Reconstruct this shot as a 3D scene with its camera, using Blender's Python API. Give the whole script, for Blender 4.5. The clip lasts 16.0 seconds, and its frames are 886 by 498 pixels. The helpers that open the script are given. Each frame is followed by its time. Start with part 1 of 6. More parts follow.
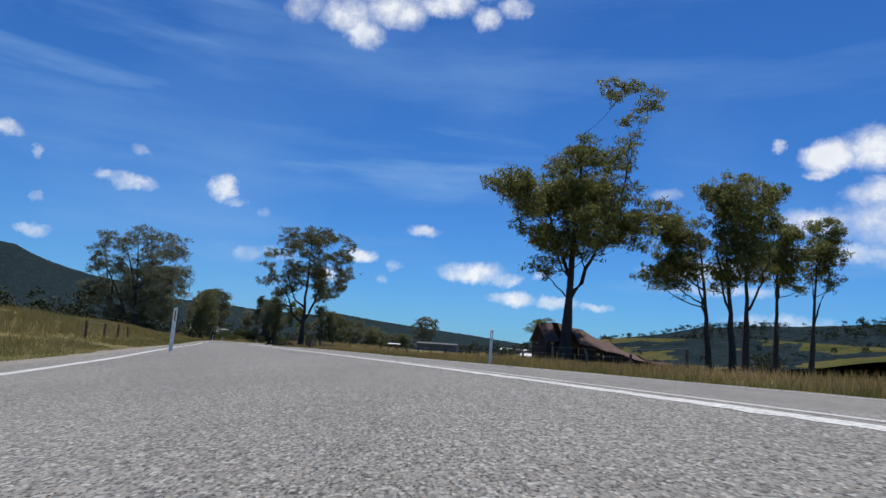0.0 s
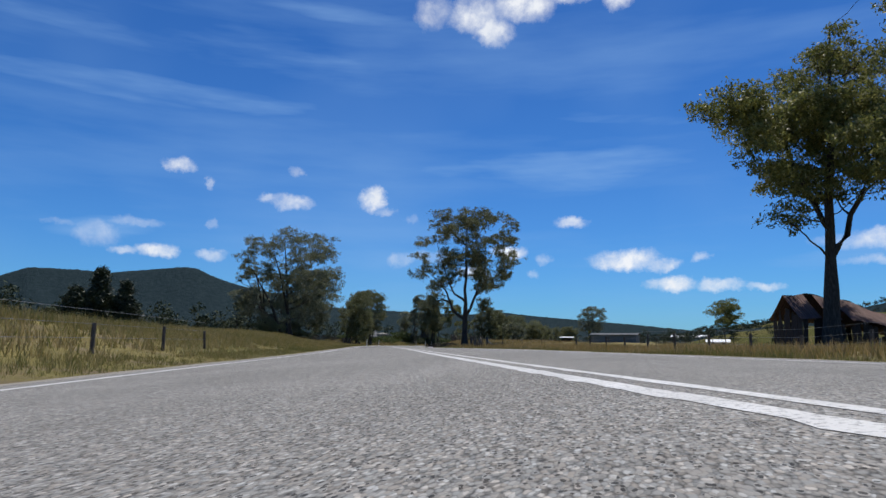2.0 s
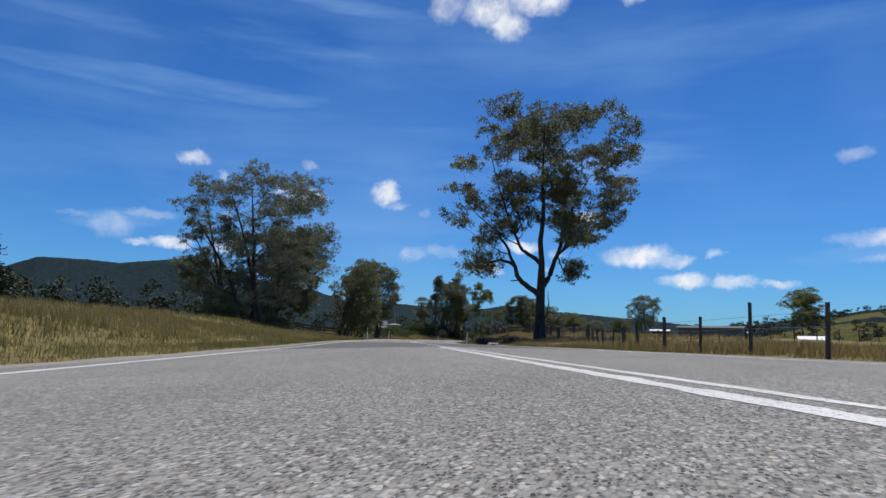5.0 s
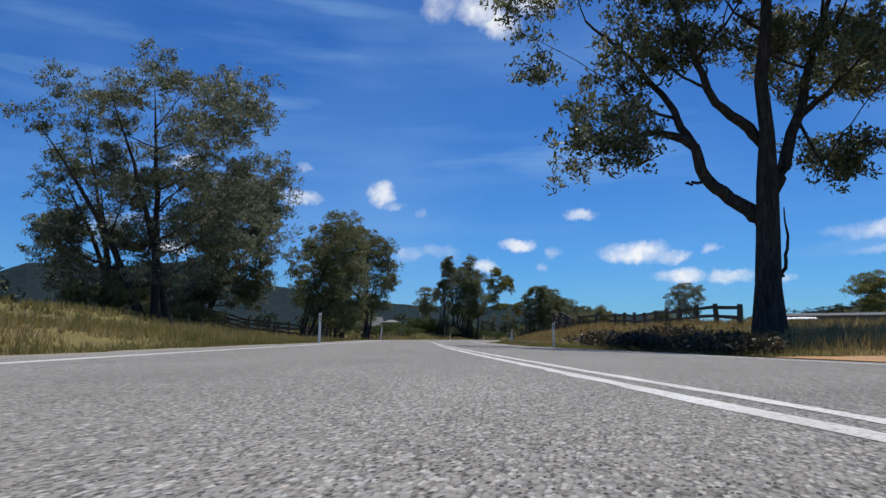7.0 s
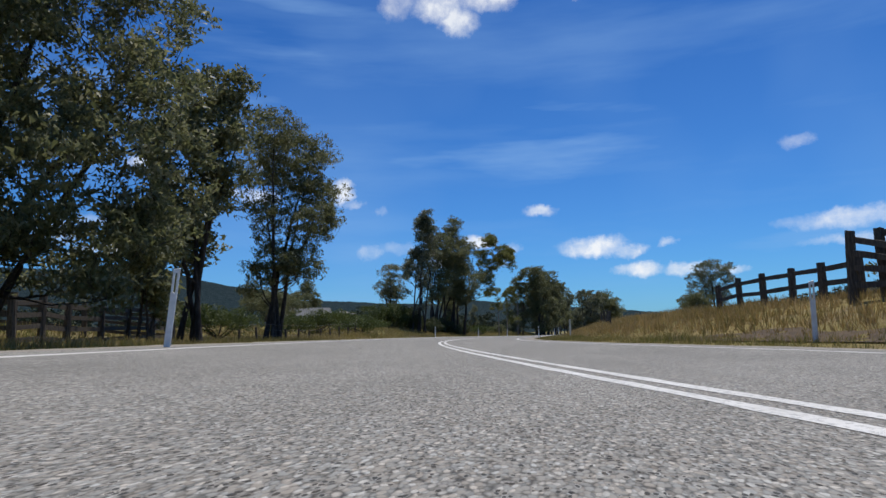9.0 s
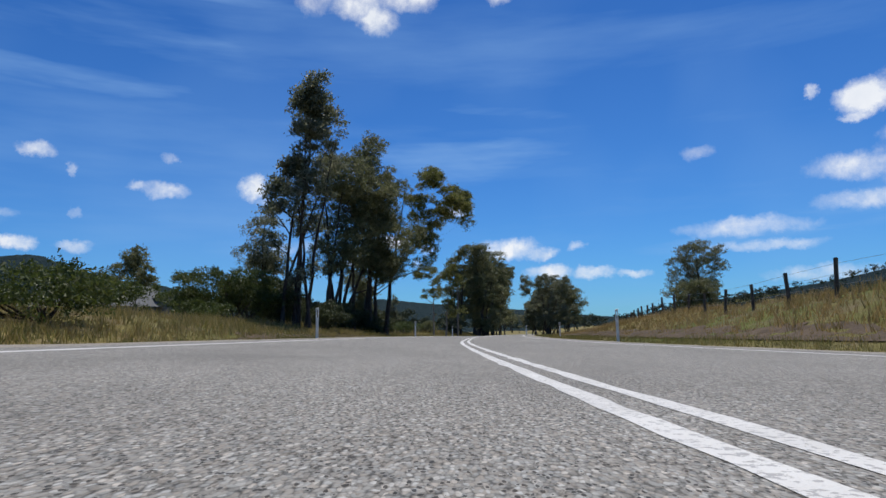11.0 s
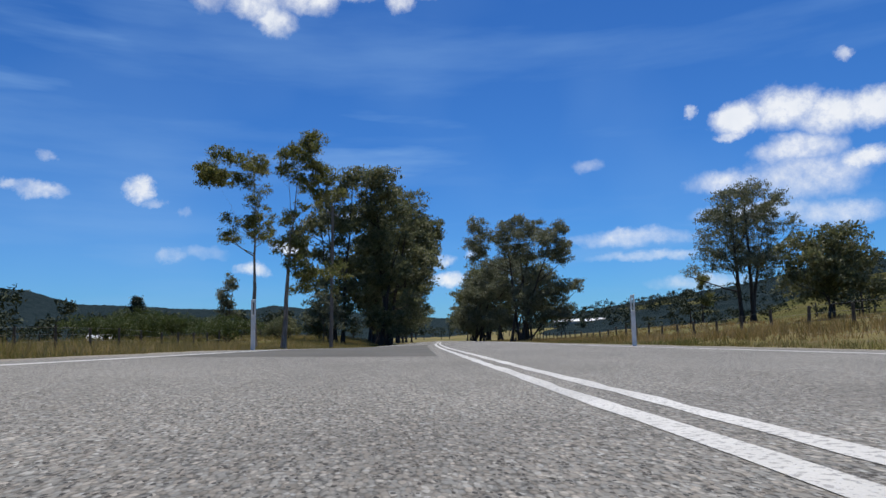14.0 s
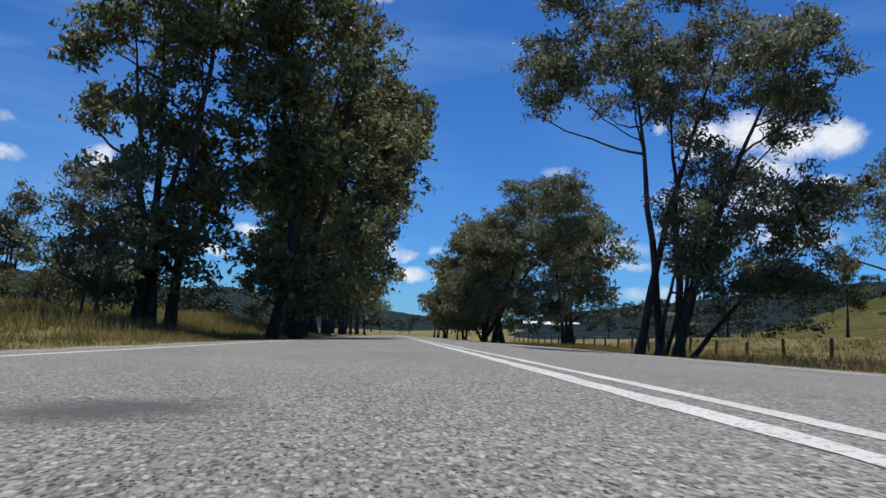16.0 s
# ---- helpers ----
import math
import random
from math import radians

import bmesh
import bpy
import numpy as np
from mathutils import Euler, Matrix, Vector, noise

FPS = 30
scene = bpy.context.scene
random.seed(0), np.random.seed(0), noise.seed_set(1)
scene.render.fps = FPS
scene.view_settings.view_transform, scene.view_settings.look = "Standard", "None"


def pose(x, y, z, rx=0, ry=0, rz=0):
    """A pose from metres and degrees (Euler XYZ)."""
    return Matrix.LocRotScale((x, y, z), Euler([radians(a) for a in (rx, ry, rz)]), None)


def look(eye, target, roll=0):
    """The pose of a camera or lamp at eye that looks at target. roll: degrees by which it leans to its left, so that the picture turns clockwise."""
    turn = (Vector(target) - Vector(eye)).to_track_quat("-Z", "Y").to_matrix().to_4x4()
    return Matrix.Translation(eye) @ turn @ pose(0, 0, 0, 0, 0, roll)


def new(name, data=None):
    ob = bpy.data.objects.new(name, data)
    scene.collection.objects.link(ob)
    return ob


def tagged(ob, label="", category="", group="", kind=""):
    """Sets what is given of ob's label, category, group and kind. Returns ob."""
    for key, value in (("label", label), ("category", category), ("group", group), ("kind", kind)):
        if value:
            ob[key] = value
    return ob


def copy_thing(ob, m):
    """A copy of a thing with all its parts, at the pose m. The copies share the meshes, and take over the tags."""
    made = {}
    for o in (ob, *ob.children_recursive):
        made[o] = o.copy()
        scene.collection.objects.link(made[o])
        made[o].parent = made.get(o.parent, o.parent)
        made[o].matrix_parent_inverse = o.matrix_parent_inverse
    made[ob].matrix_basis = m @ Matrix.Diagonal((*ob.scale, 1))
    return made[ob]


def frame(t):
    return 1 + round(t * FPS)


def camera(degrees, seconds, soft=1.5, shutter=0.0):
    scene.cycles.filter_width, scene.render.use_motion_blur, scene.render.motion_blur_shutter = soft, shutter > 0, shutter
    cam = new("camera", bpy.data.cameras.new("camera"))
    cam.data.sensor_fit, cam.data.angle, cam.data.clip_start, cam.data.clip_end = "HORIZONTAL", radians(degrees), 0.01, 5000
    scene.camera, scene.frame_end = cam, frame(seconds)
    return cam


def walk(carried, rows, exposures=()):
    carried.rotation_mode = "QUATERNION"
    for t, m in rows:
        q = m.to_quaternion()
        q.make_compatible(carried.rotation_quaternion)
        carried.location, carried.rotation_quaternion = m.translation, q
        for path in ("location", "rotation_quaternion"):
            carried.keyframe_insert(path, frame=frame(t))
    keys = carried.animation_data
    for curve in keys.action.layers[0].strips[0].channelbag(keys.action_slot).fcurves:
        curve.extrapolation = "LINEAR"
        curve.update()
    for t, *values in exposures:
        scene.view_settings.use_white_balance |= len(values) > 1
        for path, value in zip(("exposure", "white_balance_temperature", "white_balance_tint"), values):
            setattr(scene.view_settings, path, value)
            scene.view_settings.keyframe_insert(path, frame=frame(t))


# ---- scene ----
cam = camera(65.2, 16.0)

PATH = [
    (0, (0.000, 0.000, 0.160), (-0.000, 1.977, 0.4642), 3.89),
    (0.5, (-0.574, 3.963, 0.160), (-0.690, 5.939, 0.4491), 3.03),
    (1, (-1.478, 8.332, 0.160), (-1.718, 10.297, 0.4435), 1.92),
    (1.5, (-2.784, 13.159, 0.160), (-3.139, 15.107, 0.4408), 1.18),
    (2, (-4.545, 18.841, 0.160), (-4.968, 20.776, 0.4372), 0.54),
    (2.5, (-6.674, 25.382, 0.160), (-7.123, 27.312, 0.4337), 1.61),
    (3, (-8.897, 32.433, 0.160), (-9.354, 34.361, 0.4316), 2.05),
    (3.5, (-11.149, 39.739, 0.160), (-11.613, 41.668, 0.4139), 2.76),
    (6, (-23.430, 79.682, 0.160), (-23.882, 81.613, 0.4247), 0.24),
    (6.5, (-26.210, 88.647, 0.160), (-26.661, 90.580, 0.4027), 0.16),
    (7, (-29.018, 98.322, 0.160), (-29.466, 100.254, 0.4197), 0.09),
    (7.5, (-32.005, 108.810, 0.160), (-32.443, 110.745, 0.4113), 0.10),
    (8, (-34.976, 119.598, 0.160), (-35.399, 121.536, 0.4134), -0.46),
    (8.5, (-37.740, 130.313, 0.160), (-38.134, 132.257, 0.4161), -1.11),
    (9, (-40.461, 140.537, 0.160), (-40.800, 142.492, 0.4110), -1.29),
    (11.5, (-48.069, 192.734, 0.160), (-48.109, 194.718, 0.4097), -1.11),
    (12, (-48.396, 202.755, 0.160), (-48.384, 204.739, 0.4176), -1.34),
    (12.5, (-48.403, 212.772, 0.160), (-48.338, 214.754, 0.4215), -1.25),
    (13, (-48.303, 222.532, 0.160), (-48.192, 224.512, 0.4184), -0.56),
    (13.5, (-47.997, 232.075, 0.160), (-47.839, 234.052, 0.4195), -0.86),
    (14, (-47.523, 241.516, 0.160), (-47.324, 243.489, 0.4217), -1.39),
    (14.5, (-46.948, 250.669, 0.160), (-46.718, 252.640, 0.4162), -0.90),
    (15, (-46.392, 259.586, 0.160), (-46.144, 261.556, 0.4076), 0.28),
    (15.5, (-45.739, 268.479, 0.160), (-45.463, 270.446, 0.4002), 1.90),
    (16, (-44.903, 277.896, 0.160), (-44.598, 279.859, 0.4116), 2.67),
]
walk(cam, [(t, look(eye, target, roll)) for t, eye, target, roll in PATH])

# ---------------------------------------------------------------- light and sky
SUN_EL, SUN_AZ = 72.0, -18.0          # azimuth to the left of +y
sun_way = Vector((-math.sin(radians(SUN_AZ)) * math.cos(radians(SUN_EL)),
                  math.cos(radians(SUN_AZ)) * math.cos(radians(SUN_EL)), math.sin(radians(SUN_EL))))
sun_data = bpy.data.lights.new("sun", "SUN")
sun_data.energy, sun_data.angle, sun_data.color = 4.5, radians(0.55), (1.0, 0.95, 0.86)
sun = new("sun", sun_data)
sun.matrix_world = look(sun_way * 50, (0, 0, 0))


class Nodes:
    """Short hand for node trees."""

    def __init__(self, tree):
        self.tree = tree
        tree.nodes.clear()

    def add(self, kind, **values):
        node = self.tree.nodes.new(kind)
        for key, value in values.items():
            if key == "feature":
                node.feature = value
            else:
                self.put(value, node.inputs[key])
        return node

    def put(self, value, socket):
        if isinstance(value, bpy.types.NodeSocket):
            self.tree.links.new(value, socket)
        elif hasattr(socket, "default_value"):
            socket.default_value = value

    def math(self, op, a, b=0.0, c=0.0, clamp=False):
        node = self.tree.nodes.new("ShaderNodeMath")
        node.operation, node.use_clamp = op, clamp
        for socket, value in zip(node.inputs, (a, b, c)):
            self.put(value, socket)
        return node.outputs[0]

    def vec(self, op, a, b=(0, 0, 0)):
        node = self.tree.nodes.new("ShaderNodeVectorMath")
        node.operation = op
        self.put(a, node.inputs[0])
        if op == "SCALE":
            self.put(b, node.inputs[3])
        else:
            self.put(b, node.inputs[1])
        return node.outputs[1 if op in ("DOT_PRODUCT", "LENGTH") else 0]

    def noise(self, vector, scale, detail=3.0, rough=0.55, out=0):
        node = self.tree.nodes.new("ShaderNodeTexNoise")
        self.put(vector, node.inputs["Vector"])
        node.inputs["Scale"].default_value = scale
        node.inputs["Detail"].default_value = detail
        node.inputs["Roughness"].default_value = rough
        return node.outputs[out]

    def ramp(self, value, *stops):
        node = self.tree.nodes.new("ShaderNodeValToRGB")
        self.put(value, node.inputs[0])
        band = node.color_ramp
        while len(band.elements) < len(stops):
            band.elements.new(0.5)
        for element, (at, colour) in zip(band.elements, stops):
            element.position = at
            element.color = (*colour, 1) if len(colour) == 3 else colour
        return node.outputs[0]

    def mix(self, factor, a, b, kind="MIX"):
        node = self.tree.nodes.new("ShaderNodeMix")
        node.data_type, node.blend_type = "RGBA", kind
        for socket, value in zip((node.inputs[0], node.inputs[6], node.inputs[7]), (factor, a, b)):
            if isinstance(value, tuple) and len(value) == 3:
                value = (*value, 1)
            self.put(value, socket)
        return node.outputs[2]


world = bpy.data.worlds.new("sky")
scene.world = world
world.use_nodes = True
W = Nodes(world.node_tree)
sky = W.add("ShaderNodeTexSky")
sky.sky_type, sky.sun_disc = "NISHITA", False
sky.sun_elevation, sky.sun_rotation = radians(SUN_EL), radians(-SUN_AZ)
sky.altitude, sky.air_density, sky.dust_density, sky.ozone_density = 300, 1.0, 0.35, 3.0
way = W.add("ShaderNodeTexCoord").outputs["Generated"]
split = W.add("ShaderNodeSeparateXYZ", Vector=way)
# cumulus: azimuth left of +y, elevation, half width, half height in degrees, thickness
CLOUDS_HIGH = [
    (13.3, 26.9, 2.2, 1.6, 0.62), (8.1, 25.3, 2.3, 1.5, 0.95), (9.8, 26.6, 2.9, 1.7, 0.9), (5.4, 27.2, 3.4, 1.6, 1), (1.1, 28.1, 3.2, 1.2, 1),
    (-2.6, 27.3, 1.5, 1.2, 0.9), (-4.9, 28.2, 2.0, 1.0, 0.8), (6.9, 29.0, 5.6, 1.7, 1), (0.6, 29.7, 5.4, 1.5, 1)]
CLOUDS_WEST = [
    (33.5, 13.8, 1.7, 0.8, 0.85), (31.4, 12.6, 0.5, 0.7, 0.6), (24.9, 11.5, 2.3, 0.8, 0.8), (26.8, 11.6, 1.1, 0.5, 0.7), (18.4, 11.9, 1.35, 1.25, 1.05),
    (17.1, 10.9, 1.2, 0.5, 0.55), (15.0, 10.3, 0.9, 0.5, 0.45), (24.7, 13.9, 0.8, 0.6, 0.5), (34.9, 7.0, 1.9, 0.7, 0.95), (37.3, 6.9, 1.6, 0.5, 0.7),
    (39.1, 8.0, 2.1, 1.3, 0.5), (36.5, 9.2, 2.4, 0.5, 0.45), (41.8, 8.6, 1.5, 0.4, 0.4), (31.0, 9.3, 0.5, 0.4, 0.45), (30.9, 7.0, 1.6, 0.6, 0.65)]
CLOUDS_AHEAD = [
    (-2.4, 7.0, 3.5, 1.0, 1), (-5.3, 6.6, 1.9, 0.7, 0.85), (-8.3, 6.9, 1.0, 0.5, 0.6), (-6.0, 5.0, 2.4, 0.8, 1), (-9.4, 4.8, 2.4, 0.6, 0.8),
    (-12.6, 4.7, 1.7, 0.5, 0.75), (1.7, 10.0, 1.9, 0.7, 0.75), (6.9, 7.7, 1.8, 0.6, 0.9), (3.8, 7.2, 1.1, 0.7, 0.5), (-18.0, 13.8, 1.5, 0.7, 0.45),
    (15.9, 6.9, 1.4, 0.7, 0.5), (9.8, 6.0, 1.5, 0.7, 0.85), (4.8, 5.9, 0.9, 0.4, 0.5), (13.4, 7.2, 2.6, 0.7, 0.38)]
CLOUDS_EAST = [
    (-33.0, 16.4, 3.3, 2.0, 1.1), (-29.8, 16.2, 2.6, 1.4, 1.1), (-36.2, 15.5, 3.5, 1.8, 1.1), (-38.7, 15.5, 2.6, 1.7, 1.1), (-28.9, 15.1, 1.4, 0.5, 0.8),
    (-37.7, 12.2, 2.0, 1.0, 1.0), (-33.8, 13.4, 4.0, 1.3, 0.85), (-34.0, 11.4, 5.2, 2.2, 0.82), (-28.6, 11.5, 3.8, 1.3, 0.78), (-30.4, 9.1, 5.4, 1.0, 0.74),
    (-36.0, 8.5, 4.2, 1.3, 0.75), (-21.2, 7.8, 6.0, 0.9, 0.70), (-22.0, 6.3, 5.6, 0.6, 0.62), (-26.5, 4.0, 5.4, 0.8, 0.60), (-26.3, 17.1, 0.7, 0.6, 0.7),
    (-37.1, 19.4, 1.0, 0.6, 0.65)]
flat = W.vec("NORMALIZE", way)
az = W.math("MULTIPLY", W.math("ARCTAN2", W.math("MULTIPLY", split.outputs[0], -1.0), split.outputs[1]), 57.2958)
el = W.math("MULTIPLY", W.math("ARCSINE", split.outputs[2]), 57.2958)
# ragged rims: the clouds' own places are stirred at two sizes
stir = W.add("ShaderNodeSeparateColor", Color=W.noise(flat, 24.0, 8.0, 0.70, 1))
az2 = W.math("ADD", az, W.math("MULTIPLY", W.math("SUBTRACT", stir.outputs[0], 0.5), 2.8))
el2 = W.math("ADD", el, W.math("MULTIPLY", W.math("SUBTRACT", stir.outputs[1], 0.5), 1.9))
fine = W.noise(flat, 34.0, 8.0, 0.68)
total = None
for a0, e0, wide, high, thick in CLOUDS_HIGH + CLOUDS_WEST + CLOUDS_AHEAD + CLOUDS_EAST:
    dx = W.math("DIVIDE", W.math("SUBTRACT", az2, a0), wide)
    dy = W.math("DIVIDE", W.math("SUBTRACT", el2, e0), high)
    far = W.math("ADD", W.math("MULTIPLY", dx, dx), W.math("MULTIPLY", dy, dy))
    blob = W.math("MULTIPLY", W.math("SUBTRACT", 1.08, far, clamp=True), thick)
    total = blob if total is None else W.math("MAXIMUM", total, blob)
body = W.math("MULTIPLY", total, W.math("ADD", 0.12, W.math("MULTIPLY", fine, 1.8)))
mask = W.math("POWER", W.math("SMOOTH_MIN", W.math("MULTIPLY", W.math("SUBTRACT", body, 0.16, clamp=True), 1.02), 1.0, 0.25, clamp=True), 1.35)
# thin high streaks
stretch = W.add("ShaderNodeMapping", Vector=flat)
stretch.inputs["Rotation"].default_value = (0, radians(14), 0)
stretch.inputs["Scale"].default_value = (1.3, 1.0, 9.0)
streak = W.noise(stretch.outputs[0], 1.9, 5.0, 0.55)
broad = W.noise(flat, 3.0, 3.0, 0.5)
streaks = W.math("MULTIPLY", W.math("ADD", W.math("MULTIPLY", W.math("SUBTRACT", streak, 0.50), 1.9, clamp=True), W.math("MULTIPLY", W.math("SUBTRACT", broad, 0.46), 1.4, clamp=True)), 0.40, clamp=True)
# broad thin veils: azimuth, elevation, half width, half height, slope, strength
VEILS = [(0.5, 14.4, 11.0, 2.0, 0.02, 0.55), (-2.0, 18.2, 8.0, 0.7, 0.10, 0.45), (36.0, 19.0, 14.0, 1.1, 0.0, 0.5), (22.0, 26.5, 11.0, 0.8, 0.05, 0.4),
         (32.0, 23.0, 16.0, 2.2, 0.02, 0.35), (38.5, 8.6, 4.0, 1.0, -0.10, 0.6), (17.0, 7.0, 6.0, 1.0, 0.0, 0.3), (-20.0, 7.0, 9.0, 1.0, -0.08, 0.5), (-31.0, 9.0, 9.0, 2.2, -0.08, 0.5)]
grain = W.math("ADD", 0.25, W.math("MULTIPLY", W.noise(stretch.outputs[0], 5.0, 5.0, 0.6), 1.5))
sway = W.math("MULTIPLY", W.math("SUBTRACT", W.noise(stretch.outputs[0], 2.4, 4.0, 0.6), 0.42), 4.5)
for a0, e0, wide, high, slope, strength in VEILS:
    dx = W.math("SUBTRACT", az, a0)
    dy = W.math("DIVIDE", W.math("SUBTRACT", W.math("SUBTRACT", el, e0), W.math("MULTIPLY", dx, slope)), high)
    dx = W.math("DIVIDE", dx, wide)
    far = W.math("ADD", W.math("MULTIPLY", dx, dx), W.math("MULTIPLY", dy, dy))
    thin = W.math("MULTIPLY", W.math("MULTIPLY", W.math("SUBTRACT", 1.0, W.math("ADD", far, sway), clamp=True), grain), strength * 0.62)
    streaks = W.math("ADD", streaks, thin, clamp=True)
cloud_light = W.mix(W.noise(flat, 25.0, 4.0), (7.0, 7.6, 8.6), (10.2, 10.2, 10.2))
rise = W.math("DIVIDE", el, 32.0, clamp=True)
deep = W.mix(1.0, sky.outputs[0], W.mix(rise, (0.31, 0.69, 1.13), (0.19, 0.50, 0.96)), "MULTIPLY")
veil = W.mix(streaks, deep, (2.8, 4.9, 8.2))
full = W.mix(mask, veil, cloud_light)
back = W.add("ShaderNodeBackground", Color=full, Strength=0.1)
W.tree.links.new(back.outputs[0], W.add("ShaderNodeOutputWorld").inputs[0])

# ---------------------------------------------------------------- materials


def material(name):
    made = bpy.data.materials.new(name)
    made.use_nodes = True
    return made, Nodes(made.node_tree)


def finish(n, colour, rough=0.8, height=None, strength=0.3, metal=0.0, through_light=0.0, specular=0.5, distance=0.02):
    shader = n.add("ShaderNodeBsdfPrincipled")
    n.put(colour if isinstance(colour, bpy.types.NodeSocket) else (*colour, 1), shader.inputs["Base Color"])
    n.put(rough, shader.inputs["Roughness"])
    shader.inputs["Metallic"].default_value = metal
    shader.inputs["Specular IOR Level"].default_value = specular
    if height is not None:
        bump = n.add("ShaderNodeBump", Height=height, Strength=strength, Distance=distance)
        n.tree.links.new(bump.outputs[0], shader.inputs["Normal"])
    out = shader.outputs[0]
    if through_light:
        leaf = n.add("ShaderNodeBsdfTranslucent")
        n.put(colour, leaf.inputs[0])
        both = n.add("ShaderNodeMixShader")
        both.inputs[0].default_value = through_light
        n.tree.links.new(out, both.inputs[1])
        n.tree.links.new(leaf.outputs[0], both.inputs[2])
        out = both.outputs[0]
    n.tree.links.new(out, n.add("ShaderNodeOutputMaterial").inputs[0])


def place(n):
    return n.add("ShaderNodeNewGeometry").outputs["Position"]


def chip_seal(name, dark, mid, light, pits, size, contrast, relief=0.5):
    """Sprayed seal: stone chips in bitumen, some of them gone; stretched along y to look even from the low camera."""
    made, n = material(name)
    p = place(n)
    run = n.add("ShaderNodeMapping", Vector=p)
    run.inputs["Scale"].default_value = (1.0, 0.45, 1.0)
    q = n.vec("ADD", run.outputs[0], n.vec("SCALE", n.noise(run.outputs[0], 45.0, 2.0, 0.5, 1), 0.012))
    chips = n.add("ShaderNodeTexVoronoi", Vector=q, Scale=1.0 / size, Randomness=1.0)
    per_chip = n.add("ShaderNodeSeparateColor", Color=chips.outputs["Color"])
    grain = n.noise(q, 160.0, 3.0, 0.7)
    tone = n.math("ADD", n.math("MULTIPLY", per_chip.outputs[0], 0.62), n.math("MULTIPLY", grain, 0.42))
    stone = n.ramp(tone, (0.16, dark), (0.40, mid), (0.64, mid), (0.92, light))
    # gaps: bitumen shows where chips sit low or are gone
    sunk = n.math("MULTIPLY", n.math("GREATER_THAN", per_chip.outputs[1], 1.0 - pits), n.math("LESS_THAN", chips.outputs["Distance"], 0.46))
    ring = n.math("MULTIPLY", n.math("SUBTRACT", chips.outputs["Distance"], 0.46, clamp=True), 2.0, clamp=True)
    stone = n.mix(n.math("MULTIPLY", n.math("MAXIMUM", sunk, ring), contrast), stone, (0.022, 0.021, 0.021))
    hue = n.ramp(per_chip.outputs[2], (0.0, (1.05, 0.99, 0.94)), (0.5, (1.0, 1.0, 1.0)), (1.0, (0.95, 1.0, 1.05)))
    stone = n.mix(0.9, stone, hue, "MULTIPLY")
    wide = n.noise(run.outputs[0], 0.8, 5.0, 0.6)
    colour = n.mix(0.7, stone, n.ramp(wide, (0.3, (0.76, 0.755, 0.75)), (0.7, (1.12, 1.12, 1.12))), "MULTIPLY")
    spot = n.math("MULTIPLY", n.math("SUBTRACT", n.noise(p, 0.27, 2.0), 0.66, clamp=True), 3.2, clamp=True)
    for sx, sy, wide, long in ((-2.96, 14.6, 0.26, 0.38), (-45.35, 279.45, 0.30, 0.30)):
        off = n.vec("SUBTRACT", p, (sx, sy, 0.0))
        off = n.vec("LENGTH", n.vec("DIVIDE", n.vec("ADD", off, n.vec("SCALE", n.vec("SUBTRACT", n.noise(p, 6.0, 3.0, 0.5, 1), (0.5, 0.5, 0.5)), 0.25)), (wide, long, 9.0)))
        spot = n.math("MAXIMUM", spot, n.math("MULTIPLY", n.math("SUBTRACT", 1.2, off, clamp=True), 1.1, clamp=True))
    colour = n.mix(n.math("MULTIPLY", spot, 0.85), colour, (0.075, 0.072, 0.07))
    height = n.math("SUBTRACT", n.math("SUBTRACT", 1.0, chips.outputs["Distance"]), n.math("MULTIPLY", sunk, 0.8))
    finish(n, colour, 0.9, height, relief, specular=0.15, distance=size * 0.5)
    return made


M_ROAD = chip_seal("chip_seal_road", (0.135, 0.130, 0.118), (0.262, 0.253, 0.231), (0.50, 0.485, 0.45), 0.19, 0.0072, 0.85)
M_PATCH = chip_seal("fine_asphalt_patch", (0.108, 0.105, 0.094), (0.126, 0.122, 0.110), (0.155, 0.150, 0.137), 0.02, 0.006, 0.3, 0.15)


def paint_material():
    made, n = material("road_paint")
    p = place(n)
    chips = n.add("ShaderNodeTexVoronoi", feature="DISTANCE_TO_EDGE", Vector=p, Scale=80.0)
    worn = n.math("MULTIPLY", n.math("GREATER_THAN", n.noise(p, 60.0, 3.0), 0.57), 0.75)
    tone = n.ramp(n.noise(p, 1.7, 3.0), (0.3, (0.47, 0.46, 0.43)), (0.7, (0.64, 0.63, 0.60)))
    finish(n, n.mix(worn, tone, (0.25, 0.245, 0.235)), 0.6, chips.outputs[0], 0.5, distance=0.008)
    return made


M_PAINT = paint_material()


def gravel_material(name, a, b, scale=40.0):
    made, n = material(name)
    p = place(n)
    cells = n.add("ShaderNodeTexVoronoi", Vector=p, Scale=scale)
    tone = n.mix(n.noise(p, 1.2, 4.0), a, b)
    tone = n.mix(0.6, tone, n.ramp(n.add("ShaderNodeSeparateColor", Color=cells.outputs["Color"]).outputs[1], (0, (0.55, 0.55, 0.55)), (1, (1.25, 1.25, 1.25))), "MULTIPLY")
    finish(n, tone, 0.95, cells.outputs[0], 0.8, specular=0.2)
    return made


M_GRAVEL = gravel_material("shoulder_gravel", (0.22, 0.195, 0.16), (0.34, 0.31, 0.26))
M_EARTH = gravel_material("dark_cut_earth", (0.045, 0.032, 0.023), (0.13, 0.095, 0.06), 9.0)
M_DIRT = gravel_material("orange_dirt", (0.40, 0.22, 0.11), (0.52, 0.32, 0.17), 60.0)


